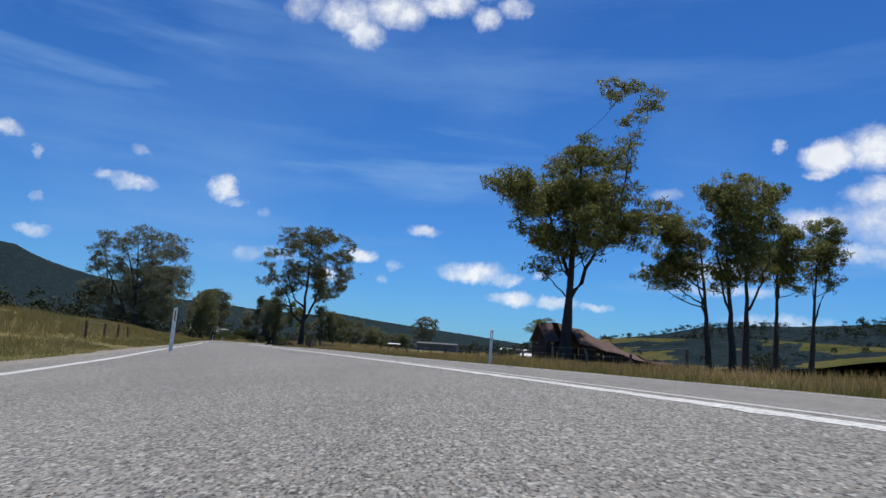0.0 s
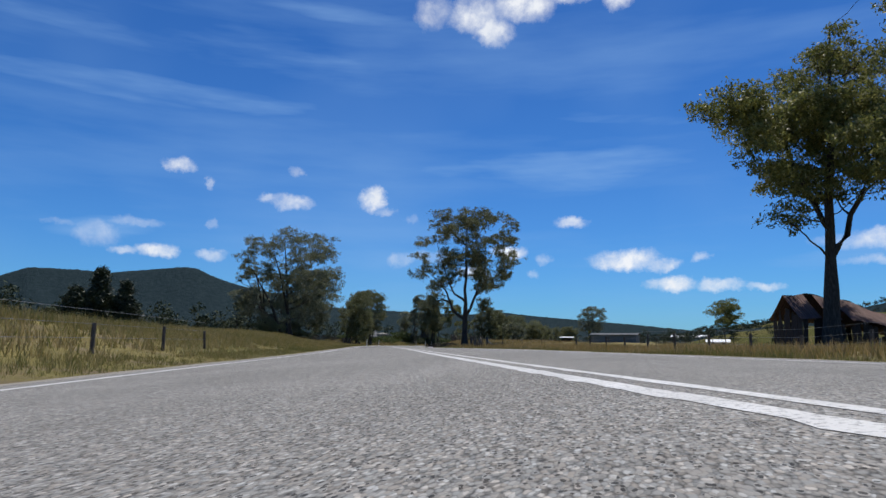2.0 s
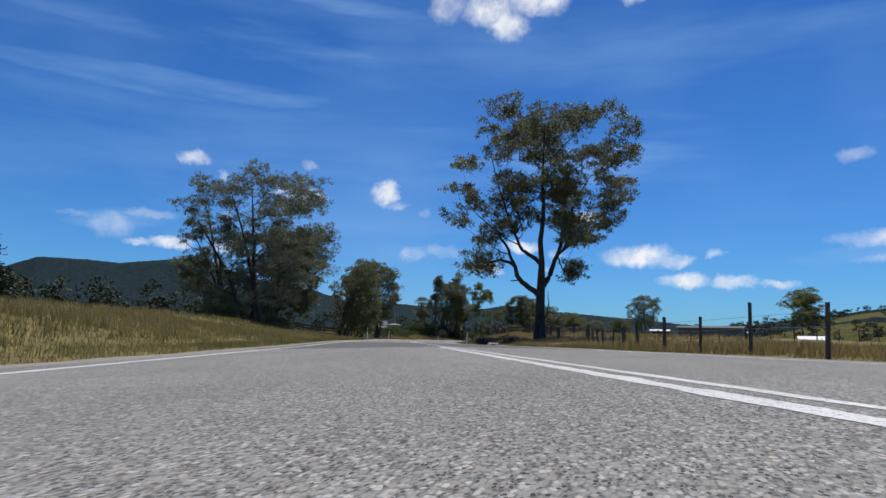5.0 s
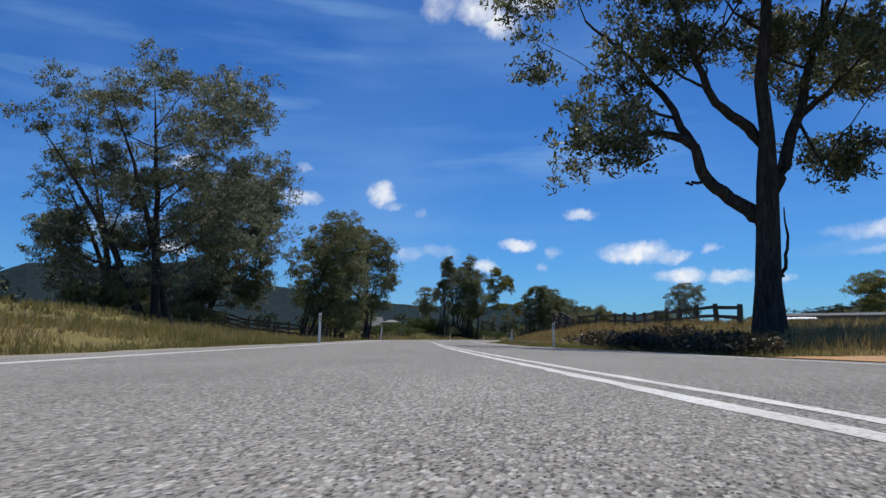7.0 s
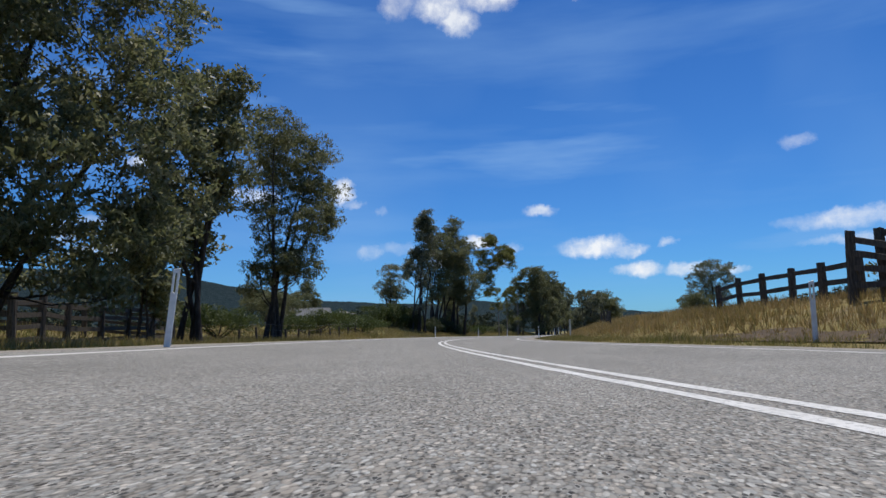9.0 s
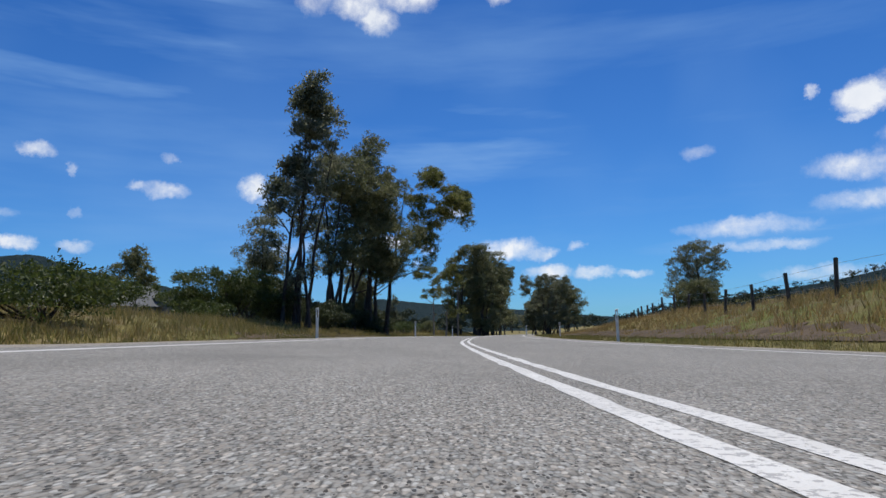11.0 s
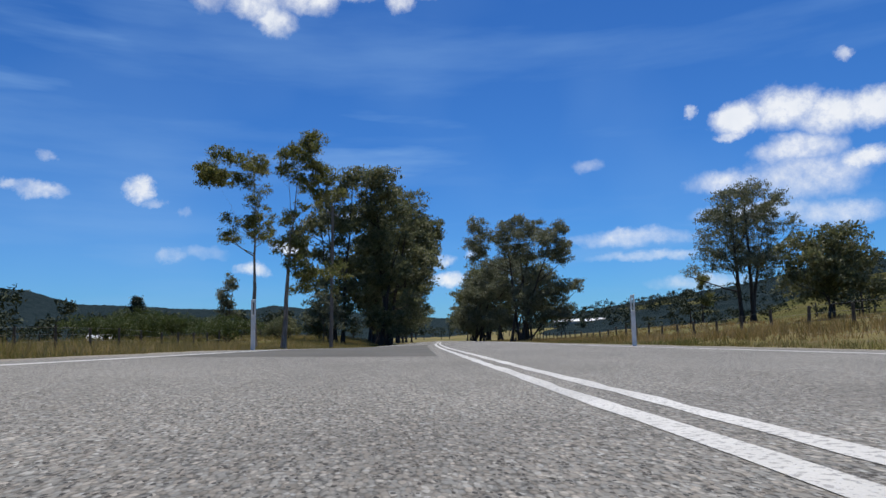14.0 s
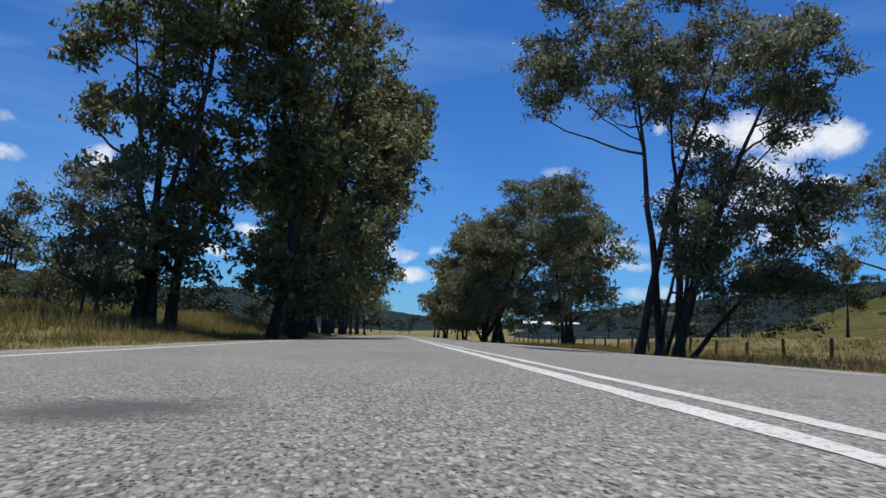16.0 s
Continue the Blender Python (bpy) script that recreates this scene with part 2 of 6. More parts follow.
def ground_material():
    made, n = material("dry_pasture")
    p = place(n)
    big = n.noise(p, 0.035, 5.0, 0.6)
    mid = n.noise(p, 0.6, 5.0, 0.65)
    tone = n.ramp(big, (0.32, (0.10, 0.115, 0.028)), (0.5, (0.18, 0.152, 0.056)), (0.68, (0.27, 0.21, 0.092)))
    tone = n.mix(0.75, tone, n.ramp(mid, (0.25, (0.55, 0.6, 0.5)), (0.75, (1.35, 1.3, 1.2))), "MULTIPLY")
    earth = n.math("MULTIPLY", n.math("SUBTRACT", n.noise(p, 0.45, 5.0, 0.65), 0.50), 6.0, clamp=True)
    tone = n.mix(n.math("MULTIPLY", earth, 0.75), tone, n.mix(n.noise(p, 5.0, 4.0), (0.10, 0.07, 0.045), (0.24, 0.18, 0.12)))
    finish(n, tone, 0.95, n.noise(p, 9.0, 4.0, 0.7), 0.9, specular=0.15, distance=0.12)
    return made


M_GROUND = ground_material()


def foliage(name, dark, mid, light, through_light=0.38, rough=0.5):
    made, n = material(name)
    g = n.add("ShaderNodeNewGeometry")
    one = g.outputs["Random Per Island"]
    patch = n.noise(g.outputs["Position"], 0.55, 3.0)
    tone = n.ramp(n.math("ADD", n.math("MULTIPLY", one, 0.55), n.math("MULTIPLY", patch, 0.5)), (0.2, dark), (0.55, mid), (0.9, light))
    finish(n, tone, rough, through_light=through_light, specular=0.35)
    return made


M_GUM = foliage("gum_leaves", (0.066, 0.078, 0.022), (0.158, 0.170, 0.046), (0.34, 0.31, 0.12), 0.48)
M_GREY = foliage("grey_gum_leaves", (0.066, 0.080, 0.044), (0.150, 0.166, 0.096), (0.33, 0.33, 0.24), 0.46)
M_DENSE = foliage("dense_dark_leaves", (0.076, 0.088, 0.038), (0.152, 0.164, 0.072), (0.29, 0.28, 0.16), 0.45)
M_OLD = foliage("old_gum_leaves", (0.058, 0.066, 0.030), (0.125, 0.136, 0.062), (0.30, 0.285, 0.17), 0.42)
M_CONIFER = foliage("conifer_needles", (0.012, 0.022, 0.010), (0.022, 0.034, 0.016), (0.035, 0.05, 0.022), 0.08)
M_SHRUB = foliage("shrub_leaves", (0.035, 0.055, 0.012), (0.07, 0.095, 0.022), (0.12, 0.14, 0.04))
# dark brown leaves put the old tree's shade on the verge into colour
M_SHADE_SCRUB = foliage("shade_scrub", (0.030, 0.024, 0.013), (0.060, 0.048, 0.026), (0.105, 0.085, 0.046), 0.2)
M_THICKET = foliage("thicket_leaves", (0.022, 0.032, 0.010), (0.046, 0.060, 0.020), (0.095, 0.105, 0.038), 0.3)
M_FAR = foliage("distant_woods", (0.022, 0.034, 0.016), (0.038, 0.052, 0.024), (0.058, 0.07, 0.034), 0.05, 0.8)


def grass_material(name, *stops):
    made, n = material(name)
    g = n.add("ShaderNodeNewGeometry")
    one = g.outputs["Random Per Island"]
    patch = n.noise(g.outputs["Position"], 0.16, 4.0)
    tone = n.ramp(n.math("ADD", n.math("MULTIPLY", one, 0.42), n.math("MULTIPLY", patch, 0.75)), *stops)
    finish(n, tone, 0.7, through_light=0.42, specular=0.2)
    return made


M_GRASS = grass_material("dry_grass_blades", (0.26, (0.125, 0.115, 0.034)), (0.46, (0.23, 0.175, 0.060)), (0.62, (0.34, 0.235, 0.095)), (0.9, (0.50, 0.37, 0.20)))
M_BANKGRASS = grass_material("mixed_grass_blades", (0.26, (0.092, 0.112, 0.026)), (0.46, (0.185, 0.172, 0.050)), (0.62, (0.285, 0.222, 0.085)), (0.9, (0.45, 0.35, 0.18)))
M_GREENGRASS = grass_material("green_grass_blades", (0.26, (0.075, 0.098, 0.022)), (0.48, (0.155, 0.160, 0.045)), (0.66, (0.25, 0.205, 0.075)), (0.92, (0.42, 0.33, 0.16)))


def bark_material(name, a, b, c):
    made, n = material(name)
    p = n.add("ShaderNodeTexCoord").outputs["Object"]
    m = n.add("ShaderNodeMapping", Vector=p)
    m.inputs["Scale"].default_value = (5.0, 5.0, 0.9)
    grain = n.noise(m.outputs[0], 2.2, 6.0, 0.65)
    tone = n.ramp(grain, (0.3, a), (0.52, b), (0.72, c))
    finish(n, tone, 0.9, grain, 0.8, specular=0.2, distance=0.06)
    return made


M_BARK = bark_material("dark_bark", (0.024, 0.020, 0.017), (0.056, 0.047, 0.040), (0.115, 0.098, 0.082))
M_SMOOTH = bark_material("smooth_pale_bark", (0.12, 0.095, 0.075), (0.27, 0.225, 0.185), (0.45, 0.40, 0.34))


def wood_material(name, a, b):
    made, n = material(name)
    p = n.add("ShaderNodeTexCoord").outputs["Object"]
    m = n.add("ShaderNodeMapping", Vector=p)
    m.inputs["Scale"].default_value = (14.0, 14.0, 2.0)
    shift = n.vec("ADD", m.outputs[0], n.vec("SCALE", (37.0, 11.0, 5.0), n.add("ShaderNodeObjectInfo").outputs["Random"]))
    grain = n.noise(shift, 2.0, 5.0, 0.6)
    finish(n, n.ramp(grain, (0.3, a), (0.7, b)), 0.85, grain, 0.6, specular=0.2, distance=0.02)
    return made


M_TIMBER = wood_material("weathered_timber", (0.045, 0.037, 0.030), (0.155, 0.13, 0.105))
M_POLE = wood_material("grey_pole_wood", (0.09, 0.08, 0.07), (0.22, 0.20, 0.175))


def plain(name, colour, rough=0.6, metal=0.0, wear=0.25, scale=6.0):
    made, n = material(name)
    p = place(n)
    tone = n.mix(wear, (*colour, 1), n.ramp(n.noise(p, scale, 5.0, 0.65), (0.25, (0.35, 0.34, 0.32)), (0.75, (1.3, 1.3, 1.3))), "MULTIPLY")
    finish(n, tone, rough, n.noise(p, scale * 4, 3.0), 0.15, metal=metal)
    return made


M_WHITE = plain("white_post_plastic", (0.80, 0.80, 0.77), 0.45, wear=0.35, scale=9.0)
M_SLOT = plain("dark_slot", (0.03, 0.03, 0.032), 0.5)
M_RUST = plain("rusted_iron_roof", (0.11, 0.055, 0.045), 0.8, wear=0.7, scale=1.3)
M_OLDWALL = wood_material("old_shed_boards", (0.022, 0.016, 0.014), (0.065, 0.048, 0.04))
M_IRON = plain("white_iron_roof", (0.78, 0.79, 0.80), 0.6, 0.0, 0.15, 2.0)
M_GREYROOF = plain("grey_iron_roof", (0.10, 0.105, 0.11), 0.85, 0.0, 0.3, 2.0)
M_CONCRETE = plain("stained_concrete", (0.20, 0.19, 0.17), 0.85, wear=0.5, scale=1.6)
M_BEIGE = plain("beige_wall", (0.50, 0.46, 0.38), 0.8)
M_GLASS = plain("dark_window_glass", (0.02, 0.025, 0.03), 0.1)
M_PALEWOOD = plain("bleached_log", (0.36, 0.33, 0.28), 0.85, wear=0.5, scale=5.0)
M_WIRE = plain("fence_wire", (0.22, 0.22, 0.22), 0.5, 0.8)


def hill_material(name, wood_share):
    made, n = material(name)
    p = place(n)
    trees = n.noise(p, 0.06, 6.0, 0.75)
    # bluish cast in the tree colours paints in the haze of distance
    hazed_wood = n.ramp(trees, (0.3, (0.014, 0.026, 0.030)), (0.7, (0.034, 0.050, 0.056)))
    grass = n.ramp(n.noise(p, 0.03, 4.0), (0.3, (0.075, 0.085, 0.03)), (0.7, (0.15, 0.13, 0.055)))
    share = n.math("GREATER_THAN", n.noise(p, 0.011, 4.0, 0.6), 1.0 - wood_share)
    finish(n, n.mix(share, grass, hazed_wood), 1.0, trees, 1.0, specular=0.0, distance=8.0)
    return made


M_MOUNT = hill_material("hazed_forest_range", 0.99)
M_HILL = hill_material("half_wooded_hill", 0.66)
M_RISE = hill_material("dry_grass_rise", 0.46)

# ---------------------------------------------------------------- mesh helpers


def thing(name, x, y, z, label, category, group="", turn=0.0):
    ob = new(name)
    ob.matrix_world = pose(x, y, z, 0, 0, turn)
    return tagged(ob, label, category, group)


def mesh_of(name, verts, faces, mat, smooth=False):
    """A mesh from arrays: verts (n, 3), faces (m, k) with k corners each, or a list of faces."""
    me = bpy.data.meshes.new(name)
    if isinstance(faces, np.ndarray):
        n, k = faces.shape
        me.vertices.add(len(verts))
        me.vertices.foreach_set("co", np.ascontiguousarray(verts, dtype=np.float32).ravel())
        me.loops.add(n * k)
        me.loops.foreach_set("vertex_index", np.ascontiguousarray(faces, dtype=np.int32).ravel())
        me.polygons.add(n)
        me.polygons.foreach_set("loop_start", np.arange(0, n * k, k, dtype=np.int32))
        me.polygons.foreach_set("loop_total", np.full(n, k, dtype=np.int32))
        me.update(calc_edges=True)
    else:
        me.from_pydata([tuple(v) for v in verts], [], faces)
    if smooth:
        me.polygons.foreach_set("use_smooth", np.ones(len(me.polygons), dtype=bool))
    me.materials.append(mat)
    return me


def part_mesh(name, me, parent=None, label=""):
    ob = new(name, me)
    if parent is not None:
        ob.parent = parent
    return tagged(ob, label)


def part(name, bm, mat, parent=None, label="", smooth=False):
    me = bpy.data.meshes.new(name)
    bm.to_mesh(me)
    bm.free()
    if smooth:
        me.polygons.foreach_set("use_smooth", np.ones(len(me.polygons), dtype=bool))
    me.materials.append(mat)
    return part_mesh(name, me, parent, label)


def box(bm, sx, sy, sz, m=None, bevel=0.0):
    made = bmesh.ops.create_cube(bm, size=1.0, matrix=(m or Matrix()) @ Matrix.Diagonal((sx, sy, sz, 1)))
    if bevel:
        edges = list({e for v in made["verts"] for e in v.link_edges})
        bmesh.ops.bevel(bm, geom=edges, offset=bevel, segments=1, affect="EDGES")
    return bm


def tubes(lines, sides=7):
    """Tapered tubes along lines of (x, y, z, radius) rows, as one set of arrays."""
    verts, faces, base = [], [], 0
    ring = np.linspace(0, 2 * np.pi, sides, endpoint=False)
    for line in lines:
        line = np.asarray(line, float)
        pts, rad = line[:, :3], line[:, 3]
        tang = np.gradient(pts, axis=0)
        tang /= np.linalg.norm(tang, axis=1, keepdims=True) + 1e-9
        ref = np.where(np.abs(tang[:, 2:3]) > 0.9, np.array([[1.0, 0, 0]]), np.array([[0, 0, 1.0]]))
        a = np.cross(tang, ref)
        a /= np.linalg.norm(a, axis=1, keepdims=True) + 1e-9
        b = np.cross(tang, a)
        v = pts[:, None] + rad[:, None, None] * (np.cos(ring)[None, :, None] * a[:, None] + np.sin(ring)[None, :, None] * b[:, None])
        verts.append(v.reshape(-1, 3))
        k = len(pts)
        i, j = np.meshgrid(np.arange(k - 1), np.arange(sides), indexing="ij")
        j2 = (j + 1) % sides
        faces.append(base + np.stack([i * sides + j, i * sides + j2, (i + 1) * sides + j2, (i + 1) * sides + j], -1).reshape(-1, 4))
        base += k * sides
    return np.concatenate(verts), np.concatenate(faces)


# ---------------------------------------------------------------- the road's line
CENTRE = [(-60, 8.54), (-30, 4.94), (-10, 2.7), (0, 1.54), (10, -1.02), (20, -4.1), (30, -7.17), (40, -10.15), (50, -13.23), (60, -16.36), (70, -19.42),
          (80, -22.49), (90, -25.66), (100, -28.61), (110, -31.46), (120, -34.1), (130, -36.67), (140, -39.35), (150, -41.85), (160, -43.92), (170, -45.5),
          (180, -46.6), (190, -47.25), (200, -47.65), (210, -47.71), (220, -47.69), (230, -47.47), (240, -47.03), (250, -46.42), (260, -45.76), (270, -44.96),
          (280, -43.98), (290, -43.05), (700, -6.62)]
YS = np.arange(-60.0, 700.0, 1.0)
_ky, _kx = np.array(CENTRE, float).T
_ks = np.gradient(_kx, _ky)
_ki = np.clip(np.searchsorted(_ky, YS, "right") - 1, 0, len(_ky) - 2)
_kh = _ky[_ki + 1] - _ky[_ki]
_kt = (YS - _ky[_ki]) / _kh
_cx = ((1 + 2 * _kt) * (1 - _kt) ** 2 * _kx[_ki] + _kt * (1 - _kt) ** 2 * _kh * _ks[_ki]
       + _kt ** 2 * (3 - 2 * _kt) * _kx[_ki + 1] + _kt ** 2 * (_kt - 1) * _kh * _ks[_ki + 1])
_cx[2:-2] = np.convolve(_cx, np.ones(5) / 5, "valid")
LEAN_L = [(-60, -0.22), (6, -0.22), (18, -0.19), (44, -0.17), (84, -0.08), (102, 0.0), (123, 0.03), (144, 0.09), (197, 0.10), (217, 0.10),
          (240, 0.07), (256, 0.05), (265, -0.01), (273, -0.09), (283, -0.12), (700, -0.1)]
LEAN_R = [(-60, 0.05), (19, 0.04), (46, 0.06), (86, 0.0), (106, -0.06), (131, -0.12), (148, -0.07), (199, -0.10), (219, -0.09), (238, -0.05),
          (256, -0.04), (266, -0.03), (283, 0.0), (700, -0.05)]
BANK_L = [(-60, 1.0), (60, 1.0), (100, 0.8), (135, 0.55), (150, 0.1), (172, 0.0), (195, 0.6), (205, 1.3), (232, 0.9), (246, 0.15), (290, 0.1),
          (300, 0.5), (330, 0.9), (420, 0.5), (700, 0.3)]
BANK_R = [(-60, 0.1), (100, 0.1), (116, 0.3), (130, 0.9), (150, 1.2), (180, 1.25), (200, 1.45), (225, 1.4), (240, 1.0), (255, 0.5), (275, 0.05),
          (300, -0.15), (420, 0.0), (700, 0.3)]


RISE_L = [(-60, 0.2), (60, 0.5), (105, 1.2), (130, 1.7), (165, 1.5), (185, 0.5), (240, 0.3), (700, 0.3)]
RISE_R = [(-60, 0.0), (230, 0.0), (262, 0.7), (285, 1.5), (340, 1.6), (430, 0.5), (700, 0.2)]


def along(table, y):
    return np.interp(y, [c[0] for c in table], [c[1] for c in table])


def centre_x(y):
    return np.interp(y, YS, _cx)


def road_z(y, n):
    """Height of the seal at n metres left of the centre line."""
    n = np.asarray(n, float)
    left = along(LEAN_L, y) / 2.7
    mid = -0.8 * left
    return np.where(n > 0, left * (n - 0.8), mid + (along(LEAN_R, y) - mid) * -n / 3.45)


def across(y):
    """Unit vector to the left of the road."""
    s = (centre_x(y + 1.0) - centre_x(y - 1.0)) / 2.0
    k = np.sqrt(1 + s * s)
    return -1.0 / k, s / k


def road_point(y, n, up=0.0):
    lx, ly = across(y)
    return centre_x(y) + n * lx, y + n * ly, road_z(y, n) + up


def smooth01(v):
    v = np.clip(v, 0, 1)
    return v * v * (3 - 2 * v)


def ground_z(x, y):
    """Height of the land."""
    x, y = np.asarray(x, float), np.asarray(y, float)
    yc = np.clip(y, -60, 699)
    s = (centre_x(yc + 1) - centre_x(yc - 1)) / 2
    n = -(x - centre_x(yc)) / np.sqrt(1 + s * s)
    a = np.abs(n)
    rim = road_z(yc, np.clip(n, -4.3, 4.3))
    bank = np.where(n > 0, along(BANK_L, yc), along(BANK_R, yc))
    edge = smooth01((a - 3.9) / 1.2)
    fade = np.exp(-((a - 14).clip(0) / 60.0) ** 2)
    base = rim * np.exp(-((a - 4.3).clip(0) / 6.0)) * 1.0 - 0.035 - 0.05 * edge + bank * smooth01((a - 5.2) / 8.0) * (0.35 + 0.65 * fade)
    base = base + np.where(n > 0, along(RISE_L, yc) * smooth01((a - 12.5) / 11.0), along(RISE_R, yc) * smooth01((a - 14.0) / 20.0)) * np.exp(-((a - 60).clip(0) / 80.0) ** 2)
    lump = 0.12 * np.sin(x * 0.31 + 1.3) * np.sin(y * 0.23) + 0.07 * np.sin(x * 0.9 + y * 0.7) * np.sin(y * 1.1 - x * 0.3)
    base = base + lump * smooth01((a - 6) / 6.0)
    base = base + 5.5 * np.exp(-((x - 75.7) ** 2 + (y - 652) ** 2) / 75.0 ** 2)
    far = np.hypot(x + 30, y - 150)
    return base + 0.004 * (far - 260).clip(0) * np.where(n > 0, 1.0, 0.6) - 12 * smooth01((far - 2400) / 600)


def strip(name, n0, n1, up, mat, y0=-58.0, y1=690.0, step=1.0, jag=0.0, cols=1, parent=None, ns=None):
    ys = np.arange(y0, y1 + step * 0.5, step)
    rng = np.random.default_rng(len(name) * 7 + int(abs(n0) * 100))
    rows = []
    ns = ns or [n0 + (n1 - n0) * c / cols for c in range(cols + 1)]
    cols = len(ns) - 1
    for n in ns:
        wob = rng.normal(0, jag, len(ys)) if jag else 0.0
        x, y, z = road_point(ys, n + wob, np.minimum(up, 0.0004 + 0.0016 * np.minimum(ys - y0, y1 - ys)) if up > 0 else up)
        rows.append(np.stack([x, y, z], -1))
    v = np.stack(rows, 1).reshape(-1, 3)
    i, j = np.meshgrid(np.arange(len(ys) - 1), np.arange(cols), indexing="ij")
    k = cols + 1
    f = np.stack([i * k + j, (i + 1) * k + j, (i + 1) * k + j + 1, i * k + j + 1], -1).reshape(-1, 4)
    return part_mesh(name, mesh_of(name, v, f, mat), parent)


# ground: one sheet, fine beside the road
def build_ground():
    near = np.concatenate([np.arange(-30, -14, 1.6), np.arange(-14, 14.01, 0.5), np.arange(15.2, 30.1, 1.6)])
    out = np.concatenate([32 + 3.0 * np.arange(12), 75 * 1.22 ** np.arange(1, 20)])
    us = np.concatenate([-out[::-1], near, out])
    ys = np.concatenate([-65 - 40 * 1.3 ** np.arange(14)[::-1], np.arange(-60, 340, 1.0), np.arange(340, 420, 4.0), 420 + 12 * np.arange(24), 715 * 1.16 ** np.arange(1, 11)])
    U, Y = np.meshgrid(us, ys)
    X = U + centre_x(np.clip(Y, -60, 699))
    Z = ground_z(X, Y)
    v = np.stack([X, Y, Z], -1).reshape(-1, 3)
    i, j = np.meshgrid(np.arange(len(ys) - 1), np.arange(len(us) - 1), indexing="ij")
    k = len(us)
    f = np.stack([i * k + j, i * k + j + 1, (i + 1) * k + j + 1, (i + 1) * k + j], -1).reshape(-1, 4)
    tagged(part_mesh("ground", mesh_of("ground", v, f, M_GROUND, True)), "dry green and straw-coloured pasture on both sides of the road", "ground", kind="structure")


build_ground()
tagged(strip("shoulder_left", 3.9, 4.7, -0.006, M_GRAVEL, jag=0.10, cols=3), "pale gravel shoulder between the seal and the grass", "road shoulder", kind="structure")
tagged(strip("shoulder_right", -3.9, -4.6, -0.006, M_GRAVEL, jag=0.10, cols=3), "pale gravel shoulder between the seal and the grass", "road shoulder", kind="structure")
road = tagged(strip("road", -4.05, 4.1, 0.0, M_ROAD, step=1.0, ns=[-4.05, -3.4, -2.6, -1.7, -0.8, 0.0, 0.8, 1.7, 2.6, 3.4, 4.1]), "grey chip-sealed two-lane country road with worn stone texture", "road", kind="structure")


def marking(name, n, width, y0=-58.0, y1=690.0):
    ys = np.arange(y0, y1, 0.12 if y1 - y0 < 400 else 0.25)
    rng = np.random.default_rng(int(abs(n) * 1000) + 3)
    rows = []
    for side in (-0.5, 0.5):
        x, y, z = road_point(ys, n + side * width + rng.normal(0, 0.006, len(ys)), 0.0014)
        rows.append(np.stack([x, y, z], -1))
    v = np.stack(rows, 1).reshape(-1, 3)
    i = np.arange(len(ys) - 1)
    f = np.stack([i * 2, i * 2 + 2, i * 2 + 3, i * 2 + 1], -1)
    return part_mesh(name, mesh_of(name, v, f, M_PAINT))


tagged(marking("edge_line_left", 3.5, 0.14), "worn white painted edge line", "road marking", kind="structure")
tagged(marking("edge_line_right", -3.45, 0.11), "worn white painted edge line", "road marking", kind="structure")
tagged(marking("centre_line_near_a", 0.085, 0.080, -58.0, 76.0), "worn white painted centre barrier line", "road marking", kind="structure")
tagged(marking("centre_line_near_b", 0.085, 0.080, 96.0, 690.0), "worn white painted centre barrier line", "road marking", kind="structure")
tagged(marking("centre_line_far", -0.085, 0.072), "worn white painted centre barrier line", "road marking", kind="structure")

# smoother dark repairs in the seal
tagged(strip("road_patch_a", -3.3, 4.0, 0.0009, M_PATCH, 77.0, 95.5, 0.5, ns=[-3.3, -2.2, -1.1, 0.0, 1.0, 2.0, 3.0, 4.0]), "smooth dark asphalt repair across the road", "road patch", kind="structure")
tagged(strip("road_patch_b", 0.36, 3.4, 0.0009, M_PATCH, 249.0, 268.0, 0.25, 0.006, 8), "smooth dark asphalt repair along one lane", "road patch", kind="structure")



def earth_bank(name, y0, y1, n0, n1, seed, label):
    """Bare earth with a ragged rim lying on the bank."""
    rng = np.random.default_rng(seed)
    ys, rows = np.arange(y0, y1, 0.4), 12
    v = []
    for y in ys:
        fade = min(1.0, (y - y0) / 4.0, (y1 - y) / 4.0)
        rim = 0.5 + 0.5 * noise.noise(Vector((y * 0.33, seed, 0.0))) + rng.normal(0, 0.05)
        for t in np.linspace(0, 1, rows):
            n = n0 + (n1 - n0) * t * (0.25 + 0.75 * rim) * (0.2 + 0.8 * fade)
            x, yy, _ = road_point(np.array(y), n)
            bump = 0.16 * noise.noise(Vector((float(x) * 1.3, float(yy) * 1.3, 0.0))) + 0.07 * noise.noise(Vector((float(x) * 4.1, float(yy) * 4.1, 2.0)))
            v.append((float(x), float(yy), float(ground_z(x, yy)) + 0.03 + bump * math.sin(math.pi * t)))
    f = [(i * rows + j, i * rows + j + 1, (i + 1) * rows + j + 1, (i + 1) * rows + j) for i in range(len(ys) - 1) for j in range(rows - 1)]
    tagged(part_mesh(name, mesh_of(name, v, f, M_EARTH, True)), label, "earth bank", kind="structure")


earth_bank("bank_right", 193.0, 240.0, -6.4, -8.8, 4, "dark bare earth cut in the roadside bank")
earth_bank("bank_left", 202.0, 232.0, 6.2, 9.0, 8, "dark bare earth cut in the roadside bank")
earth_bank("bank_right_yards", 141.0, 160.0, -6.2, -8.4, 12, "dark bare earth cut in the roadside bank")

# ---------------------------------------------------------------- trees
TREE_SEED = [11]


